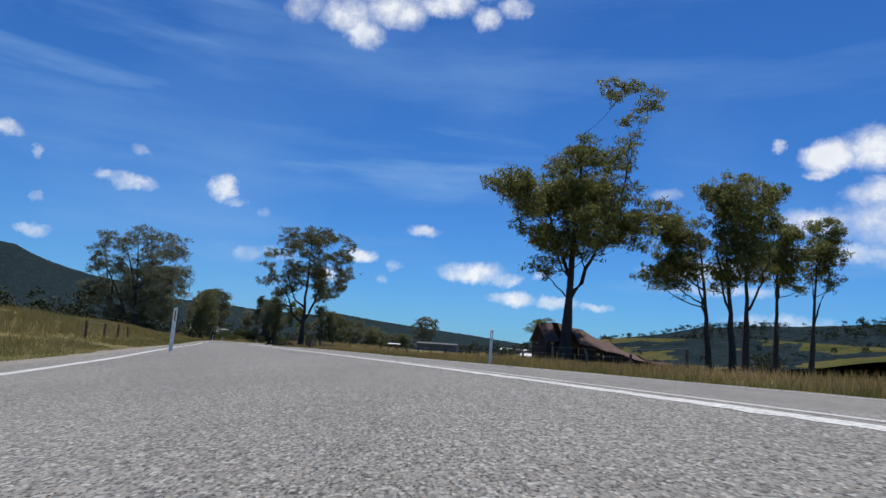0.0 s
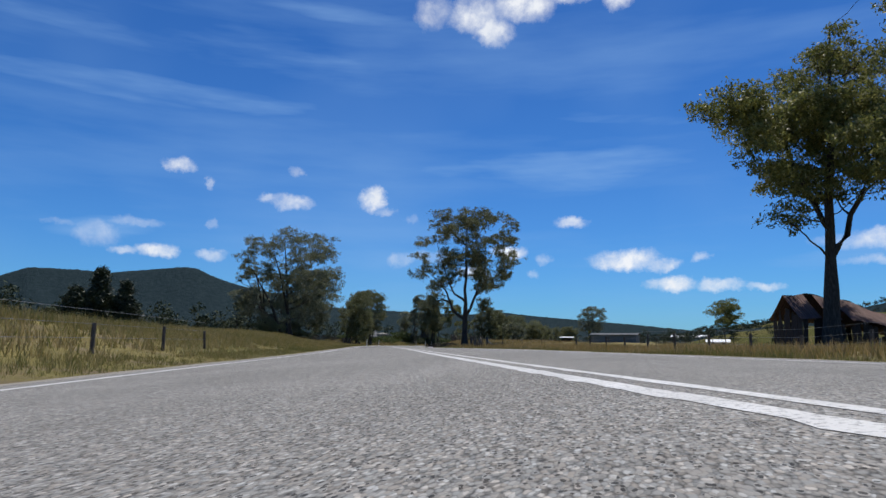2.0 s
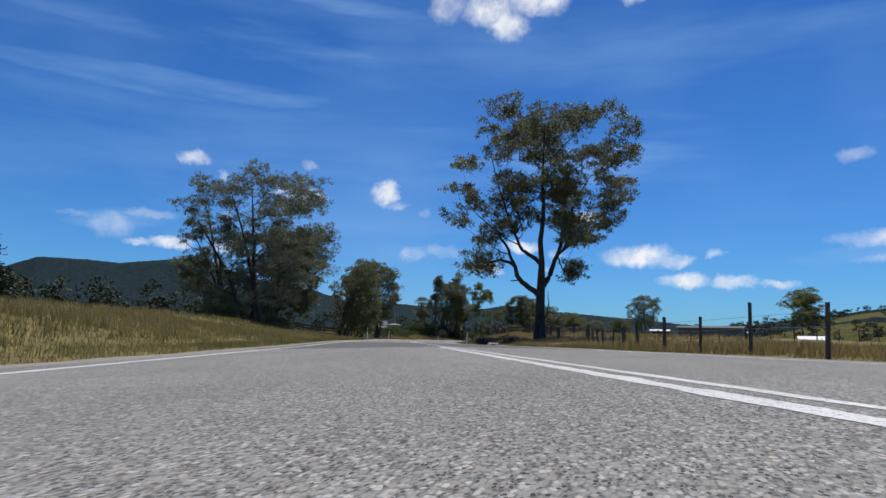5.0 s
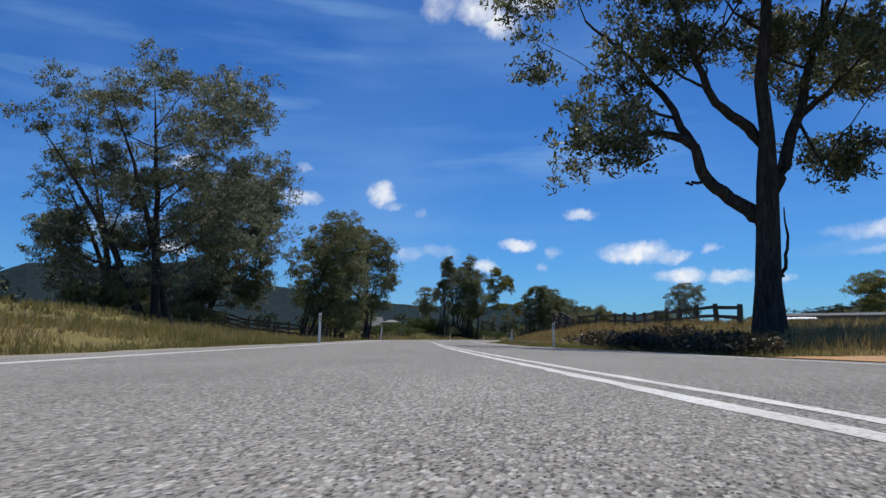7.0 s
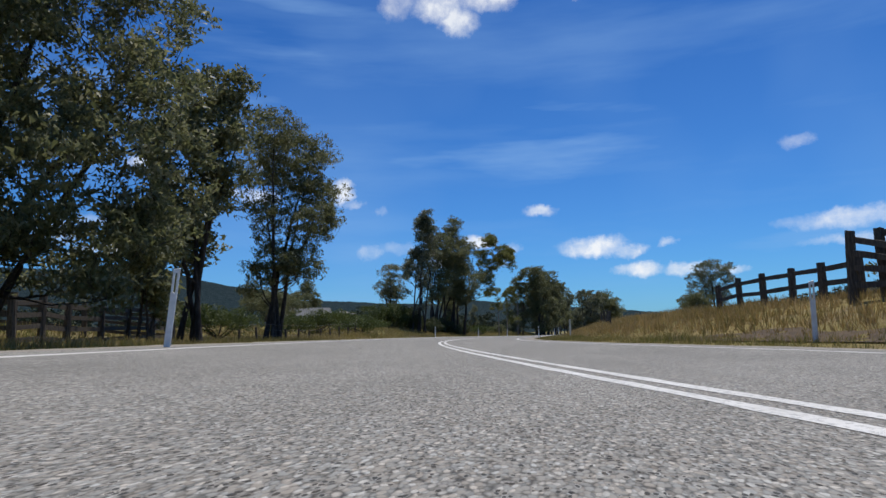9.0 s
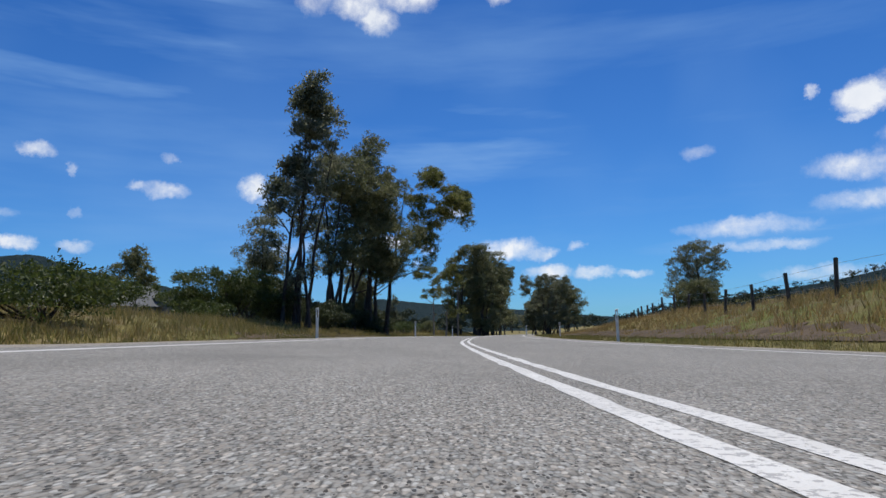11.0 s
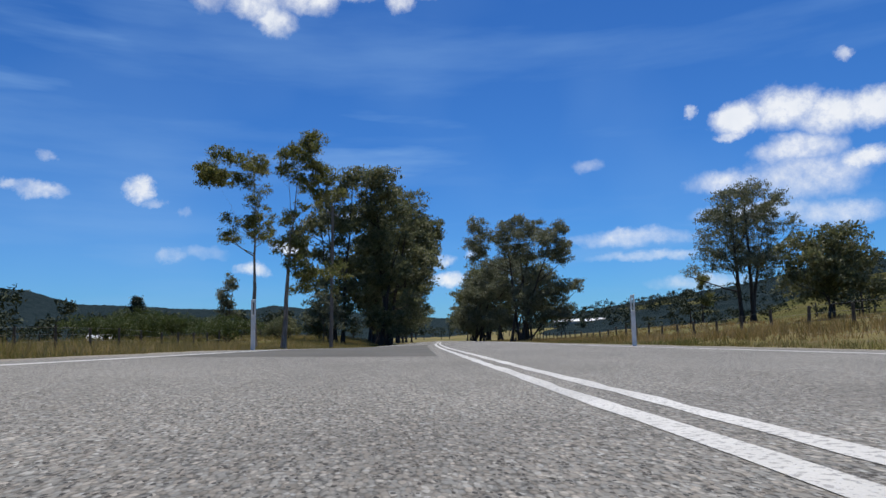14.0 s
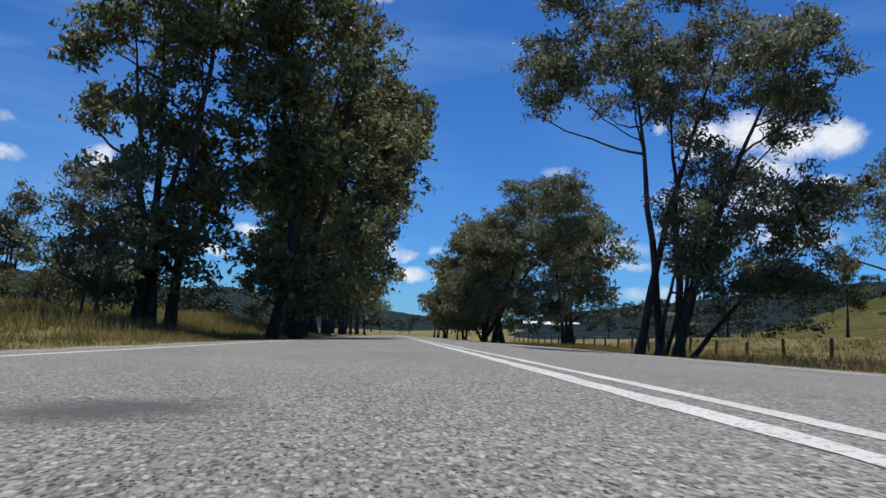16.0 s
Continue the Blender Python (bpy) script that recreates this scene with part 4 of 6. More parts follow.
gum_tree(-57.8, 221, 0, 1, [(1.5, 14.5, 0.9, 0.8), (0.9, 13.9, 1, 0.8), (1.7, 13.2, 1.1, 0.9), (0.5, 12.8, 0.9, 0.8), (2.6, 11.8, 0.6, 1.2), (1.2, 11.4, 1.2, 0.9), (-0.1, 10.5, 0.8, 0.6), (2.1, 10.1, 0.8, 0.8), (-0.7, 9.6, 0.8, 0.6), (0.7, 9.6, 0.9, 0.8), (-1, 8.5, 0.8, 0.6), (0.4, 8.2, 0.8, 0.8), (1.8, 8.4, 0.7, 0.8), (-1, 7.6, 0.7, 0.4), (0.2, 6.8, 0.7, 0.7), (-0.7, 5.6, 0.5, 0.4), (1.3, 6.6, 0.6, 0.7), (1, 4.1, 0.6, 0.6), (0.3, 3.2, 0.6, 0.6)], SLIM, "tall slender many-stemmed gum at the roadside")
gum_tree(-59.0, 236.4, 0.3, 14, [(-0.3, 13.4, 1.5, 1.1), (1.2, 12.7, 1.9, 1.5), (-0.6, 10.8, 1.5, 1.5), (1.9, 10.5, 1.7, 1.7), (0.1, 8.2, 1.6, 1.5), (2.3, 7.5, 1.5, 1.5), (-0.2, 5.6, 1.4, 1.4), (1.4, 5.6, 1.6, 1.3)], NEAR)
gum_tree(-56.5, 242.0, 0.2, 10, [(0.2, 16.7, 1.3, 0.9), (0, 14.7, 1.5, 1.5), (1.6, 12.6, 1.9, 1.9), (0.4, 10.5, 1.9, 1.9), (2, 8.9, 1.6, 1.9), (0.4, 6.8, 1.8, 1.6), (-0.8, 4.7, 1.6, 1.4), (2, 5.5, 1.4, 1.2)], NEAR)
gum_tree(-55.6, 244.6, 0, -2, [(3.8, 14.5, 1.4, 1), (6.8, 13, 1.3, 1.1), (4.8, 14, 1.3, 1), (6.3, 11.7, 1.5, 1), (4.7, 10.9, 1.3, 1), (7.5, 10.6, 0.7, 0.8), (3.9, 9.4, 1.1, 1), (3.6, 6.9, 1, 0.9), (2.7, 11.7, 1.3, 1.3), (4.6, 8.1, 0.7, 1.3), (2.9, 8.7, 1, 1), (7.2, 11.9, 1, 1)], LEAN, "leaning gum with pale branches and separate leaf tufts")
gum_tree(-67.7, 247.1, 0.4, 14, [(0.1, 9.8, 2, 1.3), (-0.8, 7.6, 1.8, 1.6), (1.4, 7.6, 1.6, 1.8), (0, 5.8, 2.2, 1.6)], GREY)
gum_tree(-53.1, 274.8, 0, -7, [(-2.2, 8.4, 0.6, 0.5), (-1.3, 9, 0.7, 0.5), (-0.3, 9.1, 0.7, 0.5), (0.3, 8.7, 0.4, 0.5), (-1.6, 7.9, 0.8, 0.4), (-0.6, 8.1, 0.6, 0.5), (0.4, 7.1, 0.6, 0.6), (-0.7, 6.3, 0.5, 0.5), (-1.3, 5.4, 0.6, 0.3), (-0.3, 5.5, 0.5, 0.3), (0.4, 6.1, 0.5, 0.5), (0.6, 5.3, 0.5, 0.5), (-2, 8.3, 0.8, 0.3)], PALE, "slender pale-barked gum with a bare leaning trunk")
gum_tree(-51.4, 271.8, 0, -7, [(0.6, 8.8, 0.6, 0.4), (1.3, 8.9, 0.6, 0.4), (0.3, 8.1, 0.5, 0.4), (1.3, 8, 0.7, 0.5), (0.2, 7.3, 0.5, 0.5), (1.1, 7.1, 0.6, 0.5), (1.9, 7.4, 0.5, 0.4), (2.2, 6.8, 0.3, 0.3), (1.6, 6.5, 0.4, 0.4), (0.7, 6.2, 0.4, 0.4), (0.2, 5.6, 0.4, 0.3), (0.5, 4.8, 0.5, 0.5), (0.9, 4.3, 0.4, 0.3), (-0.1, 4.2, 0.4, 0.4), (0.6, 3.5, 0.6, 0.4), (1, 3, 0.6, 0.4), (0.5, 2.5, 0.4, 0.2), (2.5, 3.2, 0.35, 0.6, 0), (1.8, 3.4, 0.4, 0.35, 0), (2.3, 2.4, 0.3, 0.3, 0)], PALE, "slender gum with peeling bark and high crown")
gum_tree(-50.5, 303, 0, -8, [(1.4, 15, 1.2, 0.8), (0.4, 13.6, 1.2, 1), (-1.2, 12.7, 1, 1.1), (0.7, 11.4, 1.6, 1.1), (-1.3, 10.6, 1.2, 1.1), (-2.9, 10.5, 0.9, 1), (0.8, 9.3, 1.6, 1.2), (-1.3, 8.1, 1.1, 1), (-3.8, 9.1, 0.7, 0.8), (-3.5, 7.5, 0.9, 0.6), (0.4, 6.8, 1.6, 1.2), (-1.2, 4.9, 1.2, 1), (1.2, 4.4, 1.5, 1.2), (-1.7, 3, 1, 1), (0.5, 2.3, 1.4, 1.1), (-1.4, 1.1, 1.2, 0.7), (-2.2, 2.2, 0.9, 0.7)], DENSE, "dense dark many-stemmed roadside trees in a row")
gum_tree(-51.5, 297.9, 0, -9, [(-1, 3.7, 0.6, 0.6), (-0.1, 4.2, 0.7, 0.6), (0.8, 3.8, 0.7, 0.6), (-0.5, 2.8, 0.7, 0.5), (0.6, 2.7, 0.8, 0.5), (-0.9, 2, 0.6, 0.5), (0.2, 1.8, 0.7, 0.5), (1.3, 2.4, 0.5, 0.6), (-1.7, 2.6, 0.4, 0.4), (1.1, 1.5, 0.6, 0.4)], FEATHER, "small thin-leaved gum at the foot of the tall row")
gum_tree(-46.5, 304.5, 0, -8, [(-1.1, 15.3, 1.6, 0.8), (0.8, 14.8, 1, 1.1), (-1.6, 13.4, 1.6, 1.1), (0.6, 12.9, 1.6, 1.2), (2.2, 12.2, 0.8, 1.1), (-1, 11, 1.6, 1.2), (1.5, 10.5, 1.4, 1.2), (-0.6, 8.6, 1.8, 1.2), (2.1, 8.4, 1.2, 1.2), (-0.8, 6.1, 1.8, 1.2), (1.9, 6, 1.4, 1.2), (4, 7.9, 1, 0.7), (3.9, 5.8, 0.9, 0.9), (0.1, 3.7, 1.6, 1.2), (2.8, 3.6, 1.2, 1.1), (-0.7, 1.6, 1.6, 0.9), (2, 1.4, 1.4, 0.9)], DENSE, "dense dark many-stemmed roadside trees in a row")
gum_tree(-46.8, 312.0, 0, -0, [(2.3, 13.8, 2.3, 2), (4.8, 11.3, 1.8, 1.1), (2.8, 10.2, 2.5, 2.3), (5.8, 11, 1, 0.8), (4.8, 8.2, 1.5, 1.5), (2.7, 6.2, 2.3, 2), (3.7, 3.2, 2, 1.7), (0.7, 1.7, 1.5, 1)], DENSE)
gum_tree(-36.5, 295, 0, -8, [(-2.9, 8.8, 0.9, 0.7), (-3.6, 7.7, 0.6, 0.6), (-2.3, 7.7, 0.8, 0.7), (-3, 6.6, 0.9, 0.5), (-0.6, 9, 0.8, 0.6), (0.5, 9, 0.9, 0.6), (1.8, 9, 0.9, 0.7), (3.2, 8.6, 0.9, 0.6), (4.2, 7.7, 0.6, 0.7), (-1, 8, 0.8, 0.7), (0.5, 7.8, 1, 0.8), (2.1, 7.7, 1, 0.8), (3.5, 7.1, 0.9, 0.8), (-0.8, 6.7, 0.8, 0.6), (1, 6.6, 0.8, 0.6), (2.6, 6.2, 0.9, 0.8), (4.2, 6.2, 0.6, 0.6)], STEMS, "forked grey-leaved gum beside the road")
gum_tree(-36.1, 294.6, 0, -8, [(0.8, 5.2, 0.8, 0.7), (2.1, 4.8, 0.9, 0.7), (-0.4, 3.6, 0.7, 0.7), (0.8, 3.9, 0.8, 0.7), (2.4, 3.7, 1, 0.7), (3.8, 4.2, 0.8, 0.6), (4.5, 4.1, 0.4, 0.6), (1.3, 2.8, 1, 0.7), (2.8, 2.6, 1, 0.6), (0.1, 2.5, 0.7, 0.7), (2.2, 1.7, 1.1, 0.4), (3.3, 2, 0.6, 0.5), (0.6, 1.4, 0.6, 0.5)], STEMS)
gum_tree(-36.9, 312, 0, -8, [(-0.7, 5.5, 1.3, 1), (0.7, 6.3, 1.4, 1.1), (2.3, 7.8, 1.6, 1.1), (3.6, 6.4, 1.4, 1.2), (1.5, 4.5, 1.6, 1.2), (3.7, 4.3, 1.4, 1.4), (-0.3, 3.8, 1.4, 1.2), (-1.3, 2, 1.4, 1.2), (0.9, 2, 1.6, 1.2), (3.2, 2.1, 1.3, 1.1), (-2, 3, 0.9, 1.1)], STEMS)

gum_tree(-32.2, 336.5, -0.2, -12, [(-0.4, 9.4, 2.8, 1.5), (-1.3, 6.5, 2.8, 2.5), (1.3, 7.1, 2.1, 2.5), (-2.3, 3.8, 2.5, 2.5), (0.4, 3.0, 2.8, 2.4), (-3.3, 1.8, 1.5, 2.1)], DENSE)
gum_tree(-5.2, 316.7, 0, -5, [(-0.5, 16.1, 2.7, 1.1), (-2.5, 14.7, 2.4, 1.3), (2.5, 15.1, 2.8, 1.3), (-3.9, 12.6, 2, 1.6), (-0.6, 12.8, 3.1, 1.6), (3.4, 12.8, 2.3, 1.5), (-4.6, 10.3, 1.9, 1.5), (-1.3, 10.2, 2.9, 1.7), (2.4, 10.1, 2.8, 1.7), (5.4, 12.4, 0.9, 0.9), (-5.7, 7.6, 1.5, 1.1), (-3, 7.6, 2.3, 1.2), (1.3, 7.5, 2.9, 1.5)], GREY, "round-crowned gum standing alone in the paddock")
gum_tree(-14.5, 289, 0, -5, [(0.3, 7, 1.7, 0.8), (2.5, 6.3, 1.5, 1), (-1.4, 6.2, 1.4, 1.1), (0.5, 5.3, 2.2, 1.4), (2.9, 4.8, 1, 1.5), (-2.1, 4.5, 1, 1.3), (0, 3.4, 2.2, 1.3), (2.4, 3.1, 1.4, 1.1)], DENSE, "dense dark round-crowned tree on the paddock bank")
gum_tree(49.0, 329.4, 3, -16, [(0.6, 15.1, 5.6, 2.6), (-3.7, 12.4, 4.1, 2.6), (4.4, 12.2, 4, 2.6), (0.3, 10.4, 5.5, 2.6), (-2.0, 7.2, 3.5, 2.2), (2.5, 7.0, 3.5, 2.2)], FAR)
gum_tree(-6.9, 324.4, 2, -39, [(0.1, 4.5, 0.8, 1.1), (0.8, 2.4, 0.8, 1.1)], GUM)
gum_tree(-56.8, 169.0, 0, 30, [(1.3, 11.7, 1.5, 0.8), (-0.4, 10.9, 1.6, 1), (2.1, 10.3, 0.9, 1.1), (-1.6, 9.2, 1.3, 1), (0.6, 9.1, 1.6, 1.3), (-1.1, 7.4, 1.3, 1), (1.4, 7.5, 1.3, 1.2), (-0.3, 5.9, 1.5, 1), (-1.7, 4.8, 1.2, 1), (0.2, 4.3, 1.3, 1)], DENSE)
gum_tree(-55.6, 163.5, 0, 33, [(0.3, 5.3, 0.7, 0.8), (-0.1, 3.8, 0.9, 0.8), (0.7, 3.9, 0.7, 0.8), (0.1, 2.4, 1, 0.8), (0.7, 1.5, 0.7, 0.8)], DENSE)
gum_tree(-58.5, 239.5, 0.2, 13, [(0.8, 14.1, 2, 1.6), (2.4, 11.7, 2, 1.8), (0.8, 9.6, 1.8, 1.8), (3.1, 8.9, 1.8, 1.8), (2, 6.5, 2, 1.8), (3.9, 10.5, 1.6, 1.6), (5.5, 7.7, 1.4, 1.6), (4.3, 6.1, 1.6, 1.6)], NEAR)



def row_tree(x, y, tall, wide, kind, label, seed):
    """A tree of a row: crown masses laid by chance within its height and width."""
    rng = np.random.default_rng(seed)
    blobs = []
    for k in range(11):
        h = 0.22 + 0.72 * (k + 0.5) / 11
        reach = wide * 0.5 * (1.0 - abs(h - 0.55) * 0.9)
        blobs.append((rng.uniform(-0.6, 0.6) * reach, h * tall, reach * rng.uniform(0.4, 0.6), tall * rng.uniform(0.07, 0.11)))
    return gum_tree(x, y, float(ground_z(x, y)), 0, blobs, kind, label)


ROW = dict(DENSE, leaf=0.32, wide=0.12, cover=130)
for k, (tx, ty, tall, wide) in enumerate([(-47.6, 322, 15, 9), (-46.6, 331, 16, 10), (-45.4, 343, 15, 10), (-44.4, 357, 16, 11), (-42.8, 373, 16, 11), (-41.0, 392, 15, 11), (-38.8, 415, 15, 12)]):
    row_tree(tx, ty, tall, wide, DENSE if k < 1 else ROW, "dense dark many-stemmed roadside trees in a row", 300 + k)
for k, (tx, ty, tall, wide) in enumerate([(-29.6, 322, 11, 9), (-28.4, 346, 12, 9), (-27.2, 372, 11, 9), (-25.2, 396, 11, 9), (-22.5, 425, 12, 10)]):
    row_tree(tx, ty, tall, wide, ROW, "dark-crowned gum in the row beside the road", 340 + k)

row_tree(-64.5, 323.6, 7.5, 3.5, GREY, "small upright gum behind the fence", 362)
row_tree(-85.4, 258, 10.5, 6, DENSE, "dark rounded tree behind the house on the bank", 371)
row_tree(-91.0, 261, 8.0, 5, DENSE, "dark rounded tree behind the house on the bank", 372)
row_tree(-59.8, 255.0, 6.8, 4.6, DENSE, "dense small gum beside the leaning tree", 373)
conifer(-85.8, 120.6, 11.0, 5.5)
conifer(-82.9, 123.2, 8.4, 5.5)
conifer(-88.4, 118.1, 7.4, 6.0)
conifer(-93.8, 382.6, 9.0, 7.0)
SAGE = "low bushy scrub at the foot of the roadside trees, the darkest standing for shade"
# the darkest, lowest clumps near y 113 to 127 stand for shaded verge grass
for sx, sy, size, tall, mat in [(-60.2, 228.0, 2.4, 3.2, M_THICKET), (-58.4, 237.0, 2.2, 2.7, M_THICKET), (-57.6, 243.0, 2.0, 2.4, M_THICKET), (-61.0, 221.0, 2.6, 3.4, M_SHRUB), (-56.6, 247.5, 1.6, 1.8, M_THICKET),
                                (-61.2, 224.1, 2.4, 3.2, M_SHRUB), (-59.4, 226.0, 2.2, 2.8, M_THICKET), (-58.2, 233.5, 2.2, 2.2, M_THICKET), (-63.5, 220.5, 2.2, 2.4, M_SHRUB), (-64.5, 215.0, 2.4, 1.8, M_SHRUB), (-61.0, 217.0, 1.6, 1.2, M_SHRUB),
                                (-57.0, 225.5, 1.5, 1.6, M_THICKET), (-56.4, 241.0, 1.8, 1.4, M_THICKET), (-58.0, 256.5, 1.8, 3.0, M_THICKET), (-59.5, 250.5, 2.0, 2.6, M_THICKET),
                                (-56.0, 310.0, 2.6, 2.4, M_DENSE), (-59.5, 300.0, 3.0, 2.2, M_SHRUB), (-64.0, 304.0, 4.0, 2.4, M_SHRUB), (-70.0, 312.0, 4.5, 2.6, M_SHRUB),
                                (-76.0, 330.0, 5.0, 3.0, M_SHRUB), (-68.0, 296.0, 3.5, 1.8, M_SHRUB), (-66.5, 143.0, 3.0, 3.4, M_DENSE), (-68.5, 149.0, 3.4, 3.6, M_DENSE), (-63.0, 152.0, 2.2, 2.6, M_DENSE), (-70.0, 157.0, 3.5, 3.0, M_DENSE), (-66.0, 200.0, 3.0, 3.6, M_DENSE), (-69.5, 206.0, 3.2, 3.8, M_DENSE), (-60.8, 236.0, 2.6, 3.0, M_THICKET), (-58.8, 240.5, 2.2, 2.6, M_THICKET), (-62.5, 230.5, 2.6, 3.0, M_SHRUB), (-58.6, 222.0, 1.8, 2.4, M_THICKET), (-57.8, 229.0, 1.8, 2.2, M_THICKET), (-57.4, 244.5, 1.9, 2.2, M_THICKET), (-56.8, 251.0, 1.7, 2.0, M_THICKET), (-60.0, 192.0, 3.0, 2.0, M_SHRUB), (-58.0, 199.0, 2.5, 1.6, M_SHRUB),
                                (-64.0, 185.0, 3.5, 2.4, M_SHRUB), (-29.0, 127.0, 1.7, 0.54, M_SHADE_SCRUB), (-28.4, 124.4, 1.5, 0.47, M_SHADE_SCRUB), (-28.0, 122.0, 1.5, 0.43, M_SHADE_SCRUB), (-27.5, 119.6, 1.4, 0.40, M_SHADE_SCRUB), (-26.9, 117.2, 1.4, 0.36, M_SHADE_SCRUB), (-26.3, 114.8, 1.3, 0.36, M_SHADE_SCRUB), (-25.9, 113.2, 1.2, 0.30, M_SHADE_SCRUB), (-26.4, 125.5, 1.8, 0.43, M_SHADE_SCRUB), (-25.6, 119.5, 1.8, 0.36, M_SHADE_SCRUB), (-31.0, 160.0, 1.6, 1.4, M_DENSE)]:
    round_shrub(sx, sy, size, tall, mat, SAGE, 0.13, 700)


# ---------------------------------------------------------------- guide posts


def guide_post_model():
    post = thing("guide_post", 0, 0, 0, "white plastic roadside guide post at the seal's edge", "guide post", "guide posts")
    bm = bmesh.new()
    box(bm, 0.09, 0.026, 0.90, pose(0, 0, 0.30), 0.006)
    for side in (-1, 1):
        box(bm, 0.028, 0.026, 0.26, pose(side * 0.031, 0, 0.88), 0.004)
    box(bm, 0.09, 0.026, 0.05, pose(0, 0, 1.03), 0.006)
    for v in bm.verts:
        if v.co.z > 1.02:
            v.co.z += (v.co.x + 0.055) * 0.25
    part("post", bm, M_WHITE, post)
    bm = bmesh.new()
    box(bm, 0.05, 0.02, 0.04, pose(0, 0, 0.02), 0.004)
    part("foot_collar", bm, M_SLOT, post, "dark ground collar")
    return post


first_post = guide_post_model()
GUIDE = [(-6.3, 16.7), (1.6, 20.6), (-38.6, 120.8), (-31.1, 127.8), (-45.6, 148.9), (-36.2, 153.6), (-52.5, 204.7), (-42.9, 204.8), (-51.6, 230.1), (-41.4, 233.2), (-40.2, 183.8), (-50.0, 256.1), (-42.3, 255.2)]
for k, (gx, gy) in enumerate(GUIDE):
    rnd = random.Random(k)
    m = pose(gx, gy, float(ground_z(gx, gy)), rnd.uniform(-1, 1), 6.0 if k == 4 else rnd.uniform(-1, 1), 14 - gy * 0.06)
    if k:
        copy_thing(first_post, m)
    else:
        first_post.matrix_world = m

# ---------------------------------------------------------------- fences


def post_mesh(name, height, radius, seed):
    rng = np.random.default_rng(seed)
    n, k = 9, 5
    a = np.linspace(0, 6.283, n, endpoint=False)
    v = []
    for i in range(k):
        h = -0.35 + (height + 0.35) * i / (k - 1)
        r = radius * (1 + rng.normal(0, 0.05, n)) * (1 - 0.12 * i / k)
        v.append(np.c_[np.cos(a) * r, np.sin(a) * r, np.full(n, h) + (rng.normal(0, 0.012, n) if i == k - 1 else 0)])
    v = np.concatenate(v)
    f = [(i * n + j, i * n + (j + 1) % n, (i + 1) * n + (j + 1) % n, (i + 1) * n + j) for i in range(k - 1) for j in range(n)]
    f.append(tuple((k - 1) * n + j for j in range(n)))
    return mesh_of(name, v, f, M_TIMBER)


POSTS = [post_mesh("post", 1.15, 0.068, s) for s in range(4)]
THIN = [post_mesh("post", 1.2, 0.05, 10 + s) for s in range(3)]
TALL = [post_mesh("post", 1.9, 0.13, 20 + s) for s in range(3)]


def wire_fence(points, label, spacing, meshes, wires=(0.35, 0.65, 0.95), seed=0, scale=1.0):
    """Posts along a polyline on the land with strained wires."""
    rnd = random.Random(seed)
    line = [Vector((px, py, 0)) for px, py in points]
    fence = thing("fence", line[0].x, line[0].y, 0, label, "fence", "farm fences")
    base = line[0]
    spots = []
    for a, b in zip(line, line[1:]):
        m = max(1, round((b - a).length / spacing))
        spots += [a.lerp(b, i / m) for i in range(m)]
    spots.append(line[-1])
    tops = []
    for p in spots:
        g = float(ground_z(p.x, p.y))
        ob = part_mesh("post", rnd.choice(meshes), fence)
        s = rnd.uniform(0.88, 1.1) * scale
        ob.matrix_local = pose(p.x - base.x, p.y - base.y, g, rnd.uniform(-4, 4), rnd.uniform(-4, 4), rnd.uniform(0, 360)) @ Matrix.Diagonal((1, 1, s, 1))
        tops.append(Vector((p.x - base.x, p.y - base.y, g)))
    for h in wires:
        rows = [np.array([(q.x, q.y, q.z + h, 0.004) for q in tops])]
        v, f = tubes(rows, 4)
        part_mesh("wire", mesh_of("wire", v, f, M_WIRE), fence)
    return fence


def rail_mesh(a, b, high, thick, rng):
    a, b = np.asarray(a, float), np.asarray(b, float)
    t = np.linspace(0, 1, 5)[:, None]
    p = a + (b - a) * t
    d = (b - a) / np.linalg.norm(b - a)
    s = np.cross(d, (0, 0, 1.0))
    s /= np.linalg.norm(s)
    u = np.cross(s, d)
    v = []
    for i in range(5):
        hh, tt = high * rng.uniform(0.9, 1.1) / 2, thick * rng.uniform(0.9, 1.1) / 2
        v += [p[i] - s * tt - u * hh, p[i] + s * tt - u * hh, p[i] + s * tt + u * hh, p[i] - s * tt + u * hh]
    f = [(i * 4 + j, i * 4 + (j + 1) % 4, i * 4 + 4 + (j + 1) % 4, i * 4 + 4 + j) for i in range(4) for j in range(4)] + [(3, 2, 1, 0), (16, 17, 18, 19)]
    return np.array(v), f


